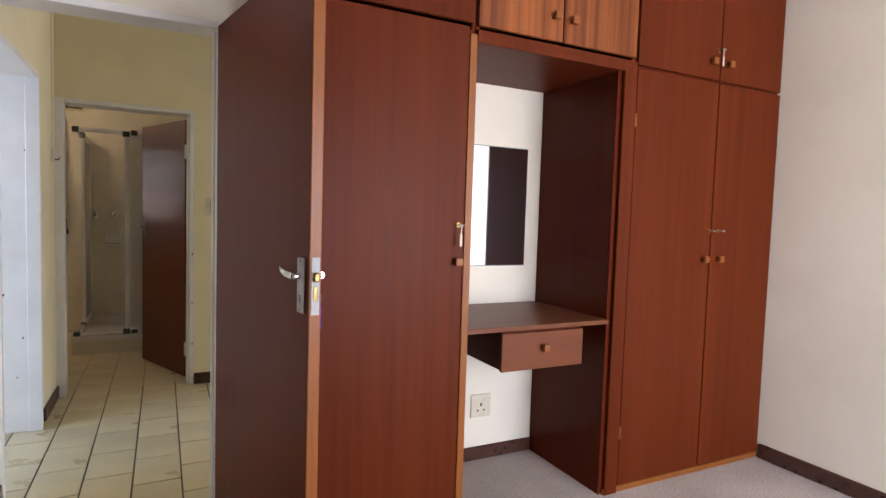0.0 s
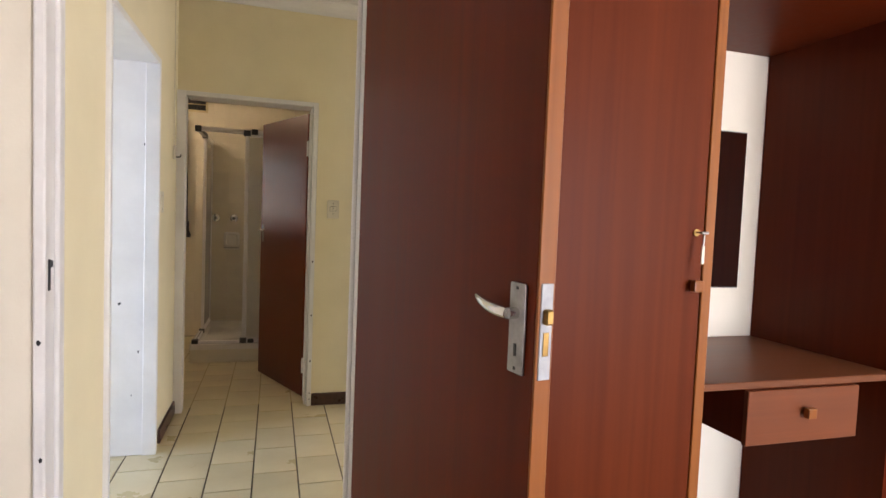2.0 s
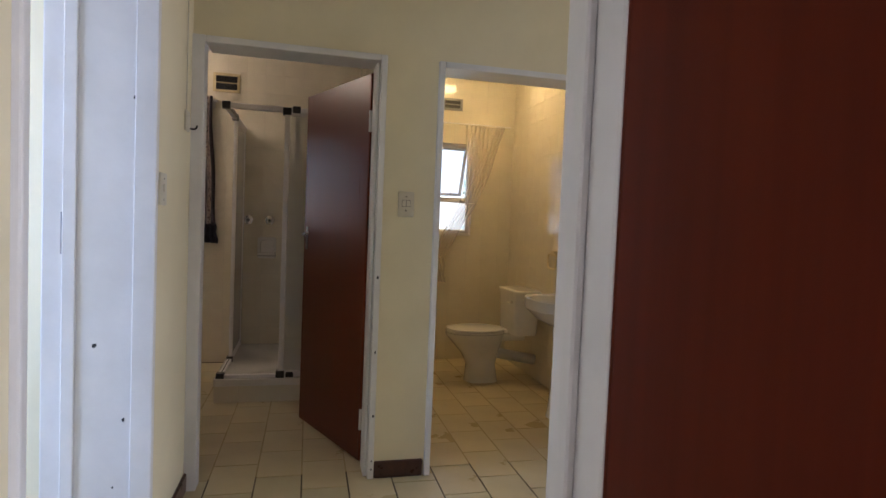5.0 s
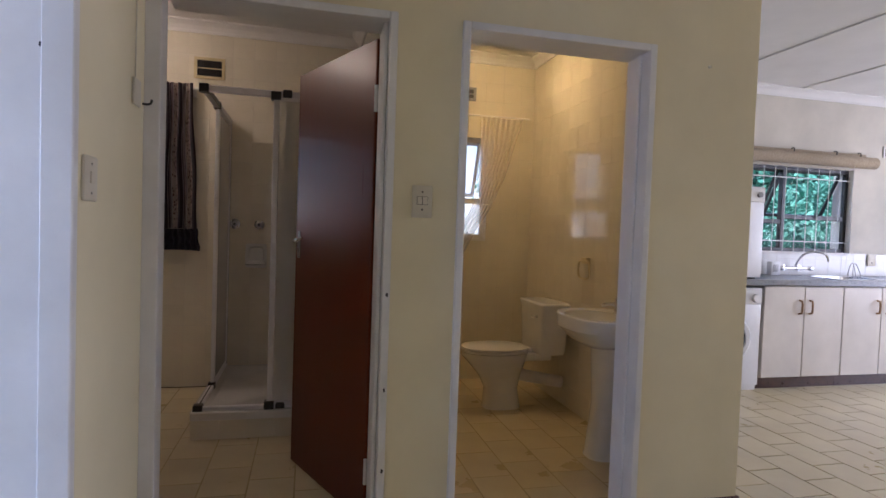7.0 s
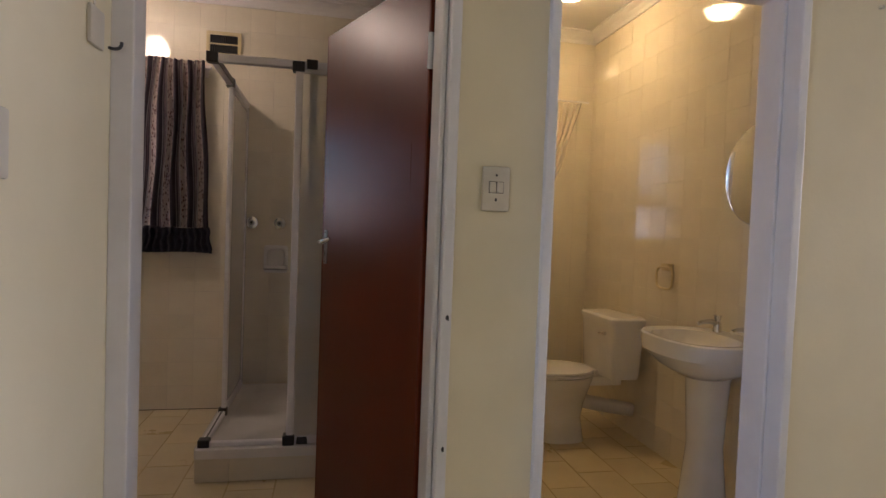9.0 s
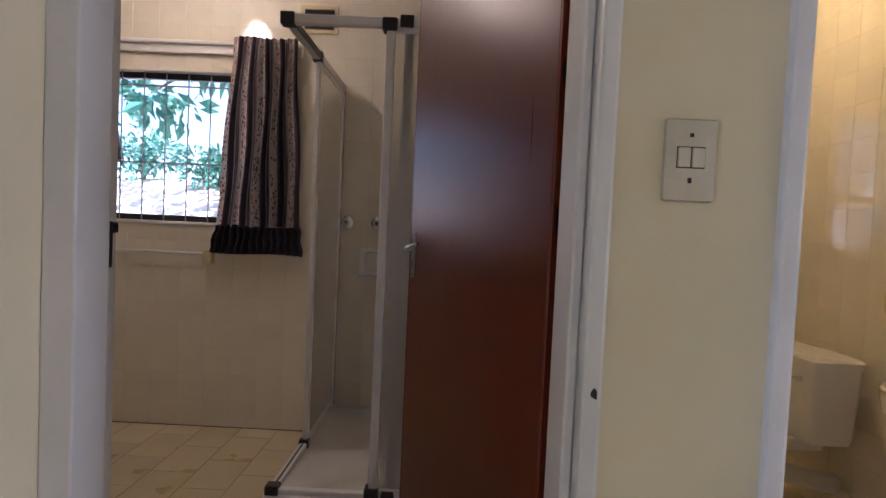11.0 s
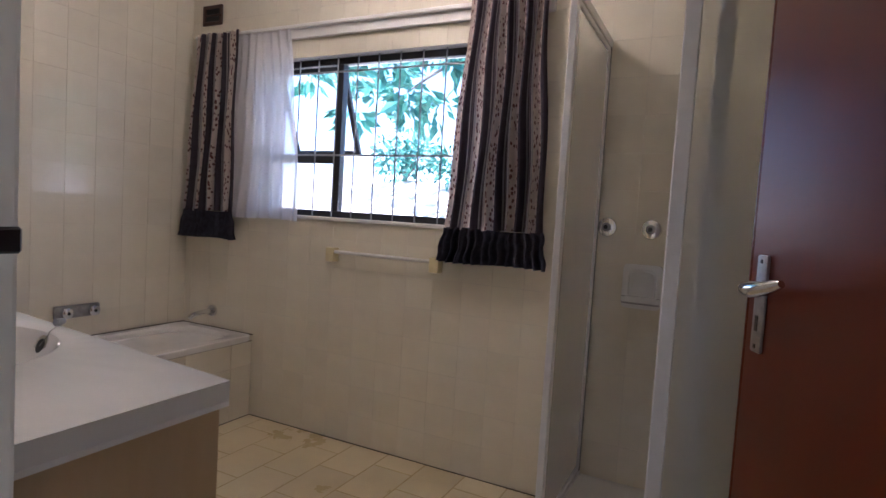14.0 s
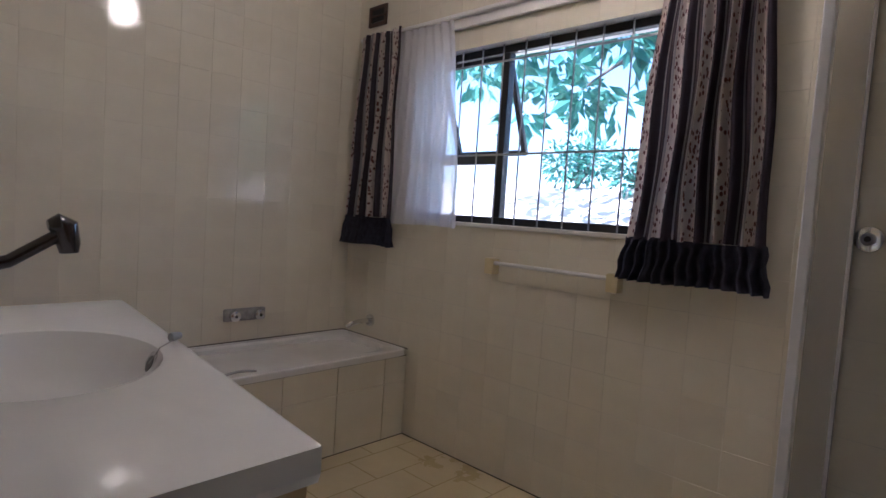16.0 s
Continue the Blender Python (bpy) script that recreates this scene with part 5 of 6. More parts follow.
ring_ = thing("towel_ring", "ivory plastic towel ring on the toilet wall", "towel ring", (WC_E - 0.007, 5.755, 1.045))
part("bracket", bx(B(), -0.035, -0.035, -0.005, 0, 0.035, 0.035, 0.007, 2), M_IVORY, ring_, "", True)
tb = B()
pts = [(-0.03, 0.075 * math.copysign(abs(math.sin(a)) ** 0.55, math.sin(a)), -0.045 + 0.060 * math.copysign(abs(math.cos(a)) ** 0.55, math.cos(a))) for a in [2 * math.pi * k / 24 for k in range(25)]]
tube(tb, pts, 0.007, 8)
part("ring", tb, M_IVORY, ring_, "", True)
nc = thing("net_curtain", "thin tied back net curtain on the toilet window", "curtain")
pleated("net", nc, M_SHEER2, (1.33, 1.70), (1.29, 1.46), 2.16, 1.45, N0 - 0.05, 8, 0.012, "", 1, 0.02, 21, 0.0)
pleated("gathered_fall", nc, M_SHEER2, (1.29, 1.46), (1.05, 1.17), 1.45, 0.95, N0 - 0.05, 7, 0.012, "", 1, 0.0, 23, 0.0)
pleated("tail", nc, M_SHEER2, (1.05, 1.17), (1.08, 1.19), 0.95, 0.72, N0 - 0.05, 5, 0.014, "knotted net tail", 1, 0.0, 22, 0.0)
tb = B()
tube(tb, [(0.95, N0 - 0.05, 2.17), (1.76, N0 - 0.05, 2.17)], 0.008, 10)
part("rod", tb, M_FRAME, nc, "slim white curtain rod", True)

rm = thing("wall_mirror", "small round frameless mirror over the pedestal basin", "mirror", (WC_E - 0.007, 5.108, 1.515))
bm = B()
rings(bm, [[Vector((dx, p.x, p.y)) for p in oval(0, 0, 0, r, r, 40)] for r, dx in ((0.228, 0.001), (0.228, -0.005), (0.220, -0.007))])
part("glass", bm, M_MIRROR, rm, "", True)
bm = B()
rings(bm, [[Vector((dx, p.x, p.y)) for p in oval(0, 0, 0, r, r, 40)] for r, dx in ((0.231, 0.001), (0.231, -0.003))])
part("rim", bm, M_GREY, rm, "thin dark rim", True)

# ---- kitchen ----
KF = 6.20


def base_unit(x0, x1, label, handles):
    u = thing("base_cabinet", label, "cabinet", group="kitchen base units")
    part("body", bx(B(), x0, KF + 0.018, 0.10, x1, N0 - 0.004, 0.862), M_KDOOR, u)
    part("plinth", bx(B(), x0, KF + 0.05, 0.0, x1, N0 - 0.01, 0.099), M_SKIRT, u, "dark recessed plinth")
    xm = (x0 + x1) / 2
    for (a, b), hx_ in zip(((x0, xm), (xm, x1)), handles):
        d = part("door", bx(B(), a + 0.003, KF, 0.102, b - 0.003, KF + 0.017, 0.858, 0.003), M_KDOOR, u)
        tb = B()
        tube(tb, [(hx_, KF + 0.001, 0.745), (hx_, KF - 0.026, 0.740), (hx_, KF - 0.030, 0.715), (hx_, KF - 0.030, 0.665), (hx_, KF - 0.026, 0.640), (hx_, KF + 0.001, 0.635)], 0.0085, 8)
        part("handle", tb, M_HANDLE, d, "brown bow handle", True)


base_unit(3.650, 4.460, "off white kitchen base unit with brown handles", (4.003, 4.108))
base_unit(4.462, 5.290, "off white kitchen base unit with brown handles", (4.824, 4.930))
base_unit(5.292, 6.120, "off white kitchen base unit with brown handles", (5.654, 5.758))
base_unit(6.122, 6.950, "off white kitchen base unit with brown handles", (6.484, 6.588))

SX0, SX1, SY0, SY1 = 4.52, 5.02, 6.30, 6.68
bm = B()
for a in ((2.96, KF - 0.02, SX0, N0 - 0.002), (SX1, KF - 0.02, 7.69, N0 - 0.002), (SX0, KF - 0.02, SX1, SY0), (SX0, SY1, SX1, N0 - 0.002)):
    bx(bm, a[0], a[1], 0.872, a[2], a[3], 0.918)
wt = single("worktop", bm, M_KTOP, "dark grey speckled kitchen worktop", "worktop")
sk = thing("kitchen_sink", "stainless steel inset sink with drainer", "sink")
bm = B()
scx, scy = (SX0 + SX1) / 2, (SY0 + SY1) / 2
rings(bm, [oval(scx + 0.0, scy, 0.9185, 0.30, 0.225, 36, 12), oval(scx, scy, 0.923, 0.297, 0.222, 36, 12), oval(scx, scy, 0.922, 0.235, 0.175, 36, 7), oval(scx, scy, 0.90, 0.225, 0.168, 36, 6), oval(scx, scy, 0.79, 0.205, 0.15, 36, 5), oval(scx, scy, 0.775, 0.03, 0.03, 36, 2)], False, True)
part("bowl", bm, M_INOX, sk, "", True)
kt = thing("kitchen_tap", "chrome wall mounted sink mixer with a swan neck spout", "tap", (4.506, N0 - 0.008, 0.985))
tb = B()
tube(tb, [(-0.11, -0.05, 0), (0.11, -0.05, 0)], 0.015, 12)
for dx in (-0.085, 0.085):
    tube(tb, [(dx, 0, 0), (dx, -0.006, 0), (dx, -0.008, 0), (dx, -0.05, 0)], [0.028, 0.028, 0.014, 0.014], 12)
part("body", tb, M_CHROME, kt, "", True)
for dx in (-1, 1):
    tb = B()
    tube(tb, [(dx * 0.11, -0.05, 0), (dx * 0.15, -0.055, 0), (dx * 0.155, -0.055, 0), (dx * 0.185, -0.056, 0)], [0.012, 0.012, 0.024, 0.022], 12)
    part("tap_head", tb, M_CHROME, kt, "", True)
tb = B()
tube(tb, [(0, -0.05, 0.01)] + bend((0.0, -0.052, 0.03), (0.02, -0.10, 0.19), (0.16, -0.17, 0.155), 8) + bend((0.18, -0.18, 0.148), (0.215, -0.195, 0.13), (0.215, -0.196, 0.075), 4), 0.010, 10)
part("spout", tb, M_CHROME, kt, "swan neck spout", True)
dr_ = thing("wire_rack", "small bent wire rack standing on the sink edge", "rack", (5.07, 6.66, 0.9185))
for k in range(2):
    tb = B()
    tube(tb, bend((-0.05 + 0.03 * k, -0.03 * k, 0.002), (0.0, 0, 0.26), (0.05 + 0.03 * k, -0.03 * k, 0.002), 8), 0.004, 6)
    part("wire", tb, M_STEEL, dr_, "", True)
cd = thing("small_box", "small white box with grey grille on the worktop", "box", (4.225, 6.72, 0.9185))
part("case", bx(B(), -0.05, -0.03, 0, 0.05, 0.03, 0.125, 0.008, 2), M_WHITEGOOD, cd, "", True)
for k in range(5):
    part("slot", bx(B(), -0.032 + 0.013 * k, -0.0315, 0.03, -0.026 + 0.013 * k, -0.0298, 0.10), M_GREY, cd)

wm = thing("washing_machine", "white front loading washing machine under the worktop", "washing machine")
X0, X1 = 3.034, 3.634
part("case", bx(B(), X0, KF + 0.01, 0.04, X1, N0 - 0.03, 0.845, 0.010, 2), M_WHITEGOOD, wm, "", True)
part("kick_panel", bx(B(), X0 + 0.01, KF + 0.025, 0.0, X1 - 0.01, N0 - 0.06, 0.04), M_WHITEGOOD, wm)
part("control_panel", bx(B(), X0 + 0.006, KF, 0.712, X1 - 0.006, KF + 0.0095, 0.835, 0.004), M_WHITEGOOD, wm)
tb = B()
tube(tb, [(X1 - 0.075, KF, 0.765), (X1 - 0.075, KF - 0.022, 0.765)], [0.034, 0.030], 18)
part("dial", tb, M_WHITEGOOD, wm, "white dial", True)
dxc, dzc = (X0 + X1) / 2, 0.43
bm = B()
rings(bm, [[Vector((dxc + p.x, y, dzc + p.y)) for p in oval(0, 0, 0, r, r, 36)] for r, y in ((0.195, KF + 0.011), (0.195, KF - 0.008), (0.175, KF - 0.022), (0.142, KF - 0.020), (0.135, KF - 0.005))], True, True)
pd = part("porthole", bm, M_WHITEGOOD, wm, "round door", True)
bm = B()
rings(bm, [[Vector((dxc + p.x, y, dzc + p.y)) for p in oval(0, 0, 0, r, r, 36)] for r, y in ((0.136, KF - 0.003), (0.128, KF - 0.026), (0.09, KF - 0.034), (0.02, KF - 0.036))], True, True)
part("glass", bm, M_DARKGLASS, pd, "dark glass", True)
dy_ = thing("tumble_dryer", "white tumble dryer standing on the worktop", "tumble dryer")
part("case", bx(B(), X0, KF + 0.012, 0.930, X1 - 0.02, N0 - 0.03, 1.672, 0.012, 2), M_WHITEGOOD, dy_, "", True)
part("control_panel", bx(B(), X0 + 0.006, KF + 0.002, 1.545, X1 - 0.026, KF + 0.0115, 1.662, 0.004), M_WHITEGOOD, dy_)
tb = B()
tube(tb, [(X1 - 0.085, KF + 0.002, 1.605), (X1 - 0.085, KF - 0.016, 1.605)], 0.022, 16)
part("dial", tb, M_GREY, dy_, "grey dial", True)
for fx in (X0 + 0.05, X1 - 0.07):
    for fy in (KF + 0.06, N0 - 0.09):
        part("foot", bx(B(), fx - 0.02, fy - 0.02, 0.918, fx + 0.02, fy + 0.02, 0.931), M_BLACK, dy_)

bl = thing("rolled_blind", "rolled up tan cloth blind over the kitchen window", "blind")
tb = B()
tube(tb, [(3.52, N0 - 0.065, 2.025), (3.53, N0 - 0.065, 2.025), (5.375, N0 - 0.065, 2.025), (5.385, N0 - 0.065, 2.025)], [0.04, 0.056, 0.056, 0.04], 18)
part("roll", tb, M_BLIND, bl, "", True)
part("fall", bx(B(), 3.53, N0 - 0.020, 2.025, 5.32, N0 - 0.010, 2.115, 0.002), M_BLIND, bl)
for x in (3.97, 4.44, 4.94, 5.23):
    tb = B()
    tube(tb, bend((x, N0 - 0.004, 2.12), (x, N0 - 0.05, 2.14), (x, N0 - 0.035, 2.085), 5), 0.005, 6)
    part("hook", tb, M_BRONZE, bl, "dark hook", True)
tb = B()
tube(tb, [(5.10, N0 - 0.09, 1.98), (5.10, N0 - 0.06, 0.98)], 0.0015, 5)
part("cord", tb, M_FRAME, bl, "thin white cord")
plate("socket_outlet", "white double wall socket over the worktop", "socket", pose(5.47, N0 - 0.0075, 1.075), 0.10, 0.115, M_SWITCH,
      [("rocker", -0.03, 0.012, -0.012, 0.035, M_SWITCH, 0.004), ("rocker", 0.012, 0.012, 0.03, 0.035, M_SWITCH, 0.004), ("hole", -0.006, -0.03, 0.006, -0.018, M_BLACK, 0.0008)])
vent("pale air vent high on the kitchen wall", 5.545, 5.72, 2.10, 2.215, N0 - 0.001, M_FRAME)

# ---- garden ----
gw, gd = 60, 60
bm = B()
grid = []
for j in range(gd + 1):
    row = []
    for i in range(gw + 1):
        x = -45 + 90 * (i / gw)
        y = 7.06 + 0.02 * j + 75 * (j / gd) ** 2.4
        s = max(0.0, min(1.0, (y - 7.6) / 4.5))
        z = -0.22 + 2.0 * s * s * (3 - 2 * s) + 0.02 * max(0, y - 12) + 0.10 * noise.noise(Vector((x * 0.5, y * 0.5, 0)))
        row.append(bm.verts.new((x, y, z)))
    grid.append(row)
for j in range(gd):
    for i in range(gw):
        bm.faces.new((grid[j][i], grid[j][i + 1], grid[j + 1][i + 1], grid[j + 1][i]))
single("ground", bm, M_SOIL, "pale sunlit sandy garden bank", "ground", "structure", True)
single("ground_house", box(-45, -60, -0.5, 45, 7.06, -0.21), M_SOIL, "pale ground round the house", "ground", "structure")


def bank(x, y):
    s = max(0.0, min(1.0, (y - 7.6) / 4.5))
    return -0.22 + 2.0 * s * s * (3 - 2 * s) + 0.02 * max(0, y - 12)


def leaves(centres, count, size, seed, spread, droop=0.4):
    """Many single folded leaves gathered round clump centres."""
    rnd = random.Random(seed)
    vs, fs = [], []
    for _ in range(count):
        c, r = rnd.choice(centres)
        d = Vector((rnd.gauss(0, 1), rnd.gauss(0, 1), rnd.gauss(0, 0.8))).normalized() * r * rnd.uniform(0.3, 1.0) ** 0.6 * spread
        p = Vector(c) + d
        ax = (d.normalized() + Vector((rnd.uniform(-0.7, 0.7), rnd.uniform(-0.7, 0.7), rnd.uniform(-0.5, 0.4) - droop))).normalized()
        sd = ax.orthogonal().normalized()
        sd.rotate(Matrix.Rotation(rnd.uniform(0, 6.28), 3, ax))
        up = ax.cross(sd)
        ln = size * rnd.uniform(0.65, 1.3)
        w = ln * rnd.uniform(0.17, 0.25)
        k = len(vs)
        vs += [p, p + ax * ln * 0.45 + sd * w + up * w * 0.25, p + ax * ln * 0.5, p + ax * ln * 0.45 - sd * w + up * w * 0.25, p + ax * ln]
        fs += [(k, k + 1, k + 2), (k, k + 2, k + 3), (k + 1, k + 4, k + 2), (k + 2, k + 4, k + 3)]
    me = bpy.data.meshes.new("crown")
    me.from_pydata([tuple(v) for v in vs], [], fs)
    return me


def tree(label, x, y, lean, height, crown, count, size, seed, trunk_r=0.11):
    rnd = random.Random(seed)
    z = bank(x, y) - 0.05
    t = thing("tree", label, "tree", (x, y, z))
    tb = B()
    topp = Vector((lean[0], lean[1], height))
    tube(tb, bend((0, 0, 0), (lean[0] * 0.2, lean[1] * 0.2, height * 0.55), topp, 8), [trunk_r * (1 - 0.07 * k) for k in range(9)], 12)
    part("trunk", tb, M_BARK, t, "", True)
    cs = []
    for (cx, cy, cz, r) in crown:
        lb = B()
        s = Vector((lean[0] * 0.5, lean[1] * 0.5, height * rnd.uniform(0.5, 0.8)))
        tube(lb, bend(s, (s + Vector((cx, cy, cz))) / 2 + Vector((0, 0, 0.25)), (cx, cy, cz), 6), [trunk_r * 0.42 * (1 - 0.13 * k) for k in range(7)], 8)
        part("limb", lb, M_BARK, t, "", True)
        for _ in range(9):
            cs.append(((cx + rnd.gauss(0, r * 0.6), cy + rnd.gauss(0, r * 0.6), cz + rnd.gauss(0, r * 0.5)), r * 0.42))
    me = leaves(cs, count, size, seed, 1.0)
    me.materials.append(M_LEAF)
    ob = new("crown", me)
    ob.parent = t


def shrub(label, x, y, r, h, count, size, seed, mat=M_BUSH):
    rnd = random.Random(seed)
    t = thing("shrub", label, "shrub", (x, y, bank(x, y) - 0.04), group="garden shrubs")
    sb = B()
    cs = []
    for k in range(9):
        a = rnd.uniform(0, 6.28)
        d = r * rnd.uniform(0.2, 0.9)
        p = Vector((math.cos(a) * d, math.sin(a) * d, h * rnd.uniform(0.35, 0.95)))
        tube(sb, bend((0, 0, 0), (p.x * 0.3, p.y * 0.3, p.z * 0.7), p, 4), [0.02, 0.017, 0.014, 0.01, 0.006], 6)
        cs.append((p, r * 0.42))
    part("stems", sb, M_BARK, t, "", True)
    me = leaves(cs, count, size, seed, 1.0, 0.1)
    me.materials.append(mat)
    ob = new("foliage", me)
    ob.parent = t


tree("broad leaved tree with a leaning grey trunk on the bank", -2.35, 10.6, (0.55, -0.3, ), 3.2, [(-0.75, -1.2, 1.25, 0.42), (-1.7, -1.0, 1.8, 0.5), (-0.2, -1.3, 1.75, 0.5), (0.7, -0.9, 2.0, 0.55), (-2.8, -0.4, 2.2, 0.6), (-0.8, -0.5, 2.6, 0.8), (1.2, 0.3, 2.7, 0.7)], 1500, 0.21, 11)
tree("broad leaved tree standing beyond the kitchen window", 6.6, 12.6, (0.4, -0.6), 3.4, [(-1.5, -0.8, 1.9, 0.7), (-0.4, -1.0, 2.3, 0.8), (0.9, -0.6, 2.5, 0.9), (-2.6, 0.2, 2.4, 0.8), (2.2, 0.2, 2.2, 0.8)], 1900, 0.17, 17)
k = 0
for x, y, r, h in ((-3.2, 11.4, 0.5, 0.45), (-4.6, 12.0, 0.7, 0.6), (-1.6, 11.9, 0.5, 0.4), (-2.9, 9.9, 0.22, 0.25), (1.8, 9.4, 0.6, 0.8),
                   (5.9, 7.75, 0.6, 1.25), (6.6, 7.95, 0.6, 1.3), (7.2, 8.2, 0.6, 1.3), (5.6, 8.8, 0.7, 1.35), (6.6, 9.0, 0.8, 1.45), (7.6, 9.3, 0.8, 1.5), (8.6, 9.6, 0.9, 1.4), (4.6, 9.0, 0.7, 1.2), (9.2, 11.2, 1.2, 1.3), (3.2, 10.6, 0.9, 1.0), (11.5, 14, 2, 2.4), (8, 15.5, 2.2, 2.6)):
    k += 1
    shrub("leafy green shrub growing on the sandy bank", x, y, r, h, int(600 + 500 * min(2, r)) * (6 if h > 1.1 else 1), 0.10 if r < 1.1 else 0.2, 40 + k, M_LEAF)


# ---- tiles, laid last ----
tile_meshes = {}


def tile_mesh(w, h, t, mat, ease=0.0006):
    key = (round(w, 3), round(h, 3), t, mat.name)
    if key not in tile_meshes:
        a, b = w / 2, h / 2
        vs = []
        for d, z in ((0, 0.0), (0, t - ease), (ease, t)):
            vs += [(-a + d, -b + d, z), (a - d, -b + d, z), (a - d, b - d, z), (-a + d, b - d, z)]
        fs = [(8, 9, 10, 11)]
        for r in (0, 4):
            for i in range(4):
                fs.append((r + i, r + (i + 1) % 4, r + 4 + (i + 1) % 4, r + 4 + i))
        me = bpy.data.meshes.new("tile")
        me.from_pydata(vs, [], fs)
        me.materials.append(mat)
        tile_meshes[key] = me
    return tile_meshes[key]


def minus(rect, hole):
    """What is left of a rectangle (u0, v0, u1, v1) when a hole is taken out."""
    u0, v0, u1, v1 = rect
    a0, b0, a1, b1 = hole
    if a1 <= u0 or a0 >= u1 or b1 <= v0 or b0 >= v1:
        return [rect]
    out = [(u0, v0, min(u1, a0), v1), (max(u0, a1), v0, u1, v1)]
    lo, hi = max(u0, a0), min(u1, a1)
    out += [(lo, v0, hi, min(v1, b0)), (lo, max(v0, b1), hi, v1)]
    return [r for r in out if r[2] - r[0] > 0.008 and r[3] - r[1] > 0.008]


def lay(parent, rects, place, t, mat, gap, order, seed, tilt=0.07, name="tile", limit=300):
    """Lays tiles: rects in the surface's own (u, v); place turns (u, v) into a pose. The nearest 300 are pieces of their own."""
    rnd = random.Random(seed)
    rects = sorted(rects, key=order)
    rest_v, rest_f = [], []
    for i, (u0, v0, u1, v1) in enumerate(rects):
        w, h = u1 - u0 - gap, v1 - v0 - gap
        if w < 0.006 or h < 0.006:
            continue
        me = tile_mesh(w, h, t, mat)
        m = place((u0 + u1) / 2, (v0 + v1) / 2) @ pose(0, 0, rnd.uniform(-0.0006, 0.0006), rnd.gauss(0, tilt), rnd.gauss(0, tilt), 0)
        if i < limit:
            ob = new(name, me)
            ob.parent = parent
            ob.matrix_basis = m
        else:
            k = len(rest_v)
            rest_v += [tuple(m @ v.co) for v in me.vertices]
            rest_f += [tuple(k + q for q in p.vertices) for p in me.polygons]
    if rest_v:
        me = bpy.data.meshes.new("tiles")
        me.from_pydata(rest_v, [], rest_f)
        me.materials.append(mat)
        ob = new("tiles", me)
        ob.parent = parent
        tagged(ob, kind="stuff")


def square_grid(u0, v0, u1, v1, s, holes, off=0.0):
    out = []
    j = 0
    v = v0
    while v < v1 - 0.004:
        u = u0 + off - s if off else u0
        while u < u1 - 0.004:
            r = [(max(u, u0), v, min(u + s, u1), min(v + s, v1))]
            for h in holes:
                r = [q for x in r for q in minus(x, h)]
            out += [q for q in r if q[2] - q[0] > 0.008]
            u += s
        v += s
    return out


TS = 0.153
TT = 0.0055
north = lambda u, v: pose(u, N0 + 0.0040, v, 90, 0, 0)
south = lambda u, v: pose(u, S1 - 0.0040, v, 90, 0, 180)
west = lambda u, v: pose(BATH_W - 0.0040, u, v, 90, 0, 90)
east = lambda u, v: pose(BATH_E + 0.0040, u, v, 90, 0, -90)
wc_w = lambda u, v: pose(WC_W - 0.0040, u, v, 90, 0, 90)
wc_e = lambda u, v: pose(WC_E + 0.0040, u, v, 90, 0, -90)
hole_b = (BATH_WIN[0], BATH_WIN[2], BATH_WIN[1], BATH_WIN[3])
hole_w = (WC_WIN[0], WC_WIN[2], WC_WIN[1], WC_WIN[3])
lay(wall_north, square_grid(BATH_W, 0, BATH_E, CEIL - 0.03, TS, [hole_b], 0.06), north, TT, M_TILE, 0.0009, lambda r: abs(r[0] + 1.1) + abs(r[1] - 1), 1)
lay(wall_bath_west, square_grid(S1, 0, N0, CEIL - 0.03, TS, [], 0.1), west, TT, M_TILE, 0.0009, lambda r: -r[0], 2, 0.12)
lay(wall_wc_west, square_grid(S1, 0, N0, CEIL - 0.03, TS, []), east, TT, M_TILE, 0.0009, lambda r: -r[0], 3, limit=150)
lay(wall_doors, square_grid(BATH_W, 0, BATH_E, CEIL - 0.03, TS, [(-0.585, -0.1, 0.325, 2.06)]), south, TT, M_TILE, 0.0009, lambda r: -r[0], 4, limit=100)
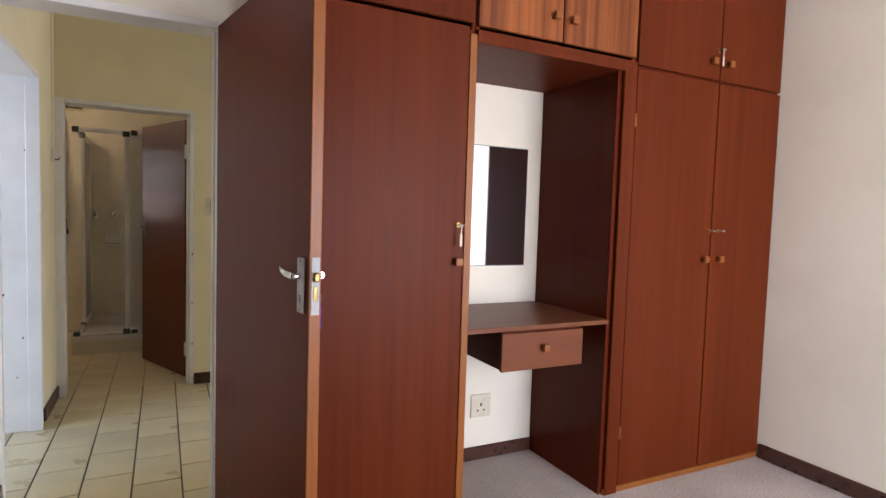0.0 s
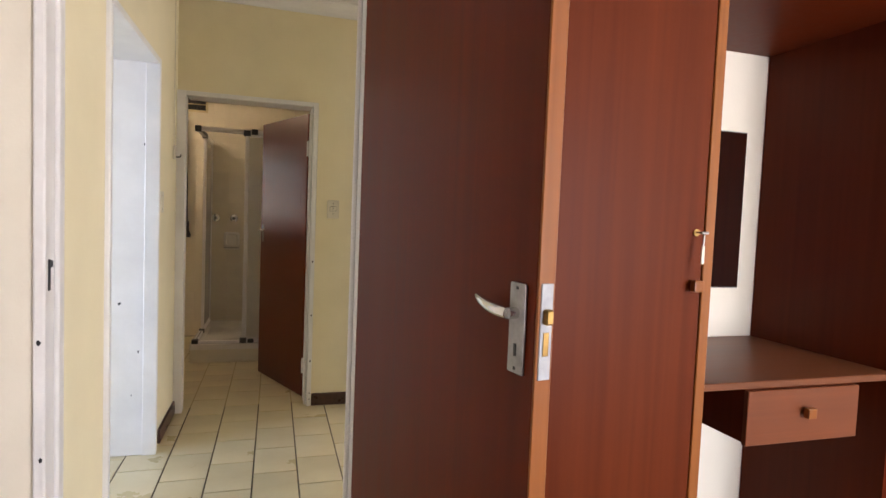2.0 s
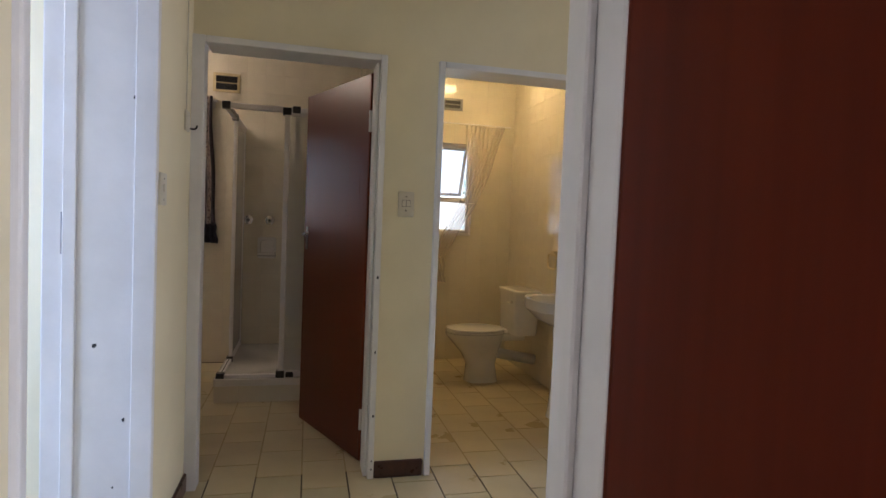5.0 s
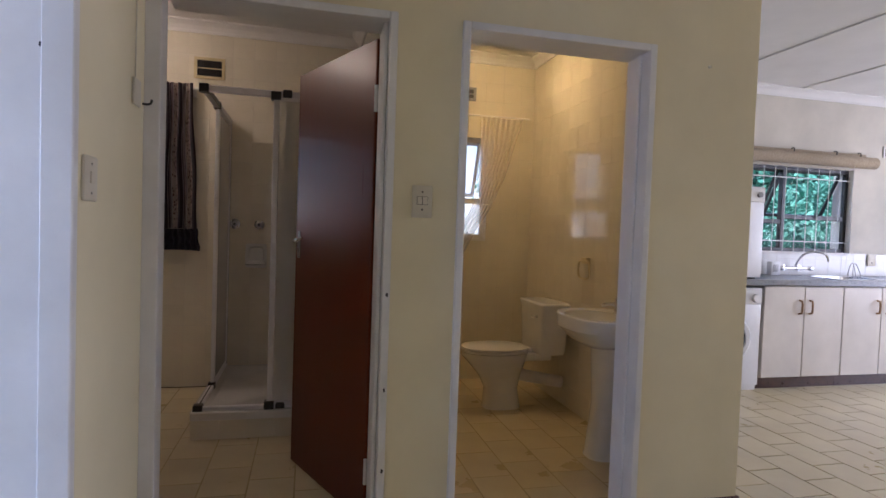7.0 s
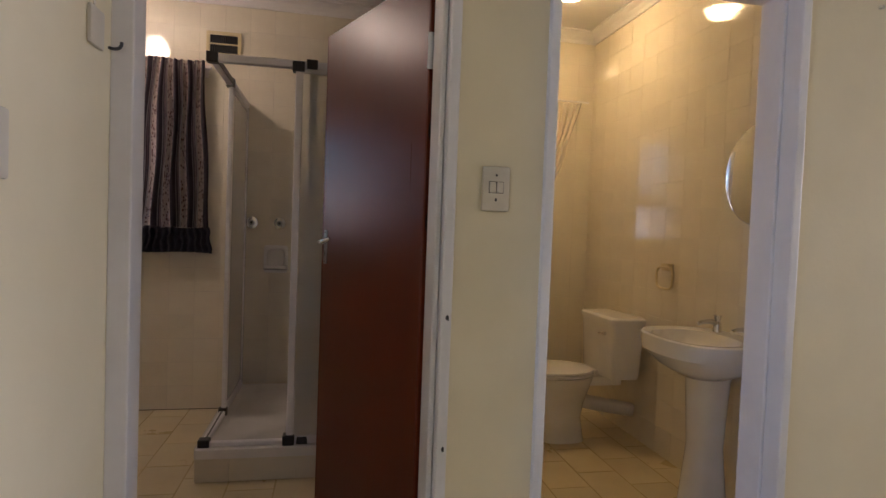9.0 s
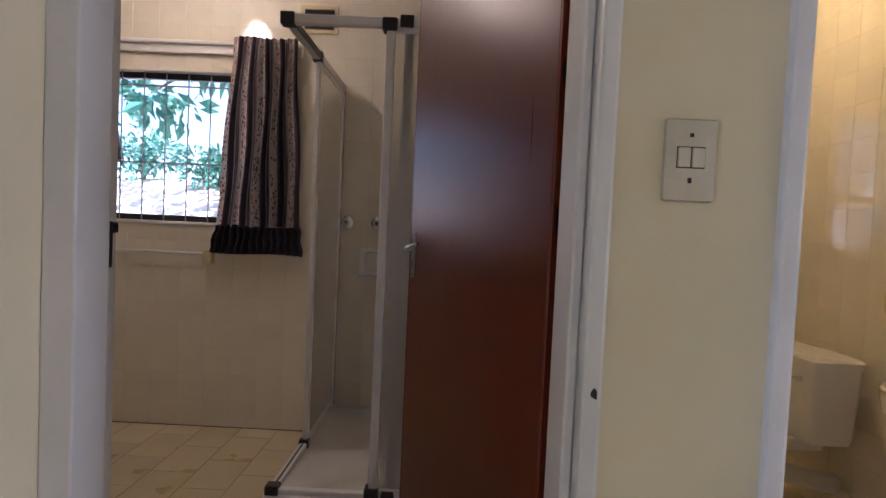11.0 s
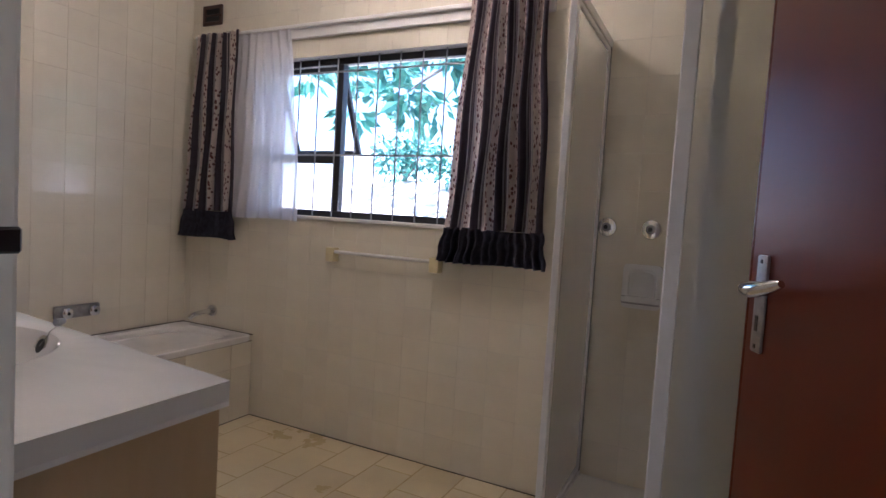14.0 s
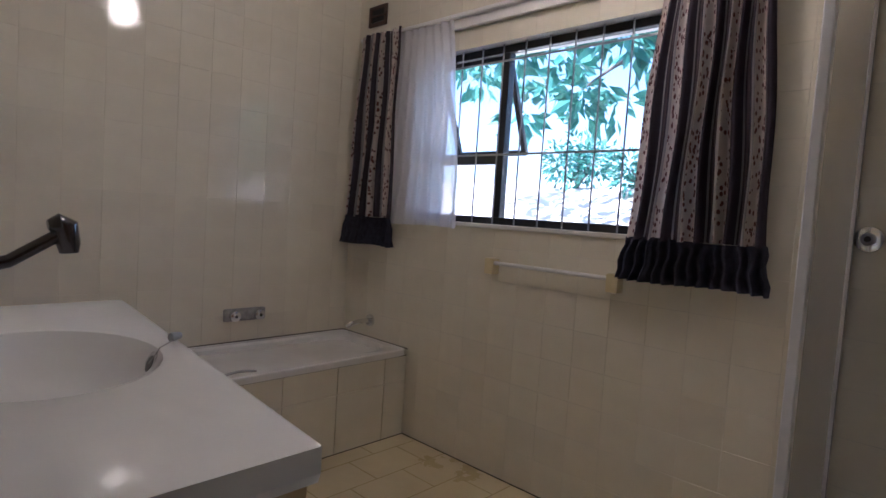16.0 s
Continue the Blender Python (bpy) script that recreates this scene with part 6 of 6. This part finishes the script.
lay(wall_wc_east, square_grid(S1, 0, N0, CEIL - 0.03, TS, []), wc_e, TT, M_TILE, 0.0009, lambda r: abs(r[1] - 1.2), 5, 0.1)
lay(wall_north, square_grid(WC_W, 0, WC_E, CEIL - 0.03, TS, [hole_w]), north, TT, M_TILE, 0.0009, lambda r: r[1], 6, limit=0)
lay(wall_wc_west, square_grid(S1, 0, N0, CEIL - 0.03, TS, []), wc_w, TT, M_TILE, 0.0009, lambda r: r[1], 7, limit=0)
lay(wall_doors, square_grid(WC_W, 0, WC_E, CEIL - 0.03, TS, [(0.53, -0.1, 1.40, 2.06)]), south, TT, M_TILE, 0.0009, lambda r: r[1], 8, limit=0)
lay(wall_north, square_grid(HALL_E, 0.92, 7.69, 1.135, TS, []), north, TT, M_KTILE, 0.002, lambda r: r[1], 9, limit=60)
panel_east = lambda u, v: pose(bx1 - 0.0122, u, v, 90, 0, 90)
lay(fp, square_grid(by0 + 0.002, 0.0, by1, bz - 0.037, 0.30, [], 0.05), panel_east, 0.006, M_TILE, 0.003, lambda r: -r[0], 10)
# the south ends of the reveals of the two north windows stay plaster

FW, FL = 0.2135, 0.3035
rects = []
c = 0
u = -0.252 - FW * 17
while u < 7.7:
    off = 4.088 if (round((u + 0.252) / FW) % 2) else 4.238
    v = off - FL * 6
    while v < N0:
        r = (max(u, -3.9), max(v, D0 + 0.055), min(u + FW, 7.7), min(v + FL, N0))
        if r[2] - r[0] > 0.01 and r[3] - r[1] > 0.01:
            rects.append(r)
        v += FL
    u += FW
part("toilet_grout", bx(B(), WC_W, S1 - 0.05, -0.0044, WC_E, N0, -0.0012), M_PALEGROUT, floor, "pale worn joints")
part("bathroom_grout", bx(B(), BATH_W, S1 - 0.05, -0.0044, BATH_E, N0, -0.0012), M_PALEGROUT, floor, "pale worn joints")
flat = lambda u, v: pose(u, v, -0.006)
lay(floor, rects, flat, 0.006, M_FTILE, 0.008, lambda r: math.hypot(r[0] + 0.1, r[1] - 4.3), 12, 0.06)
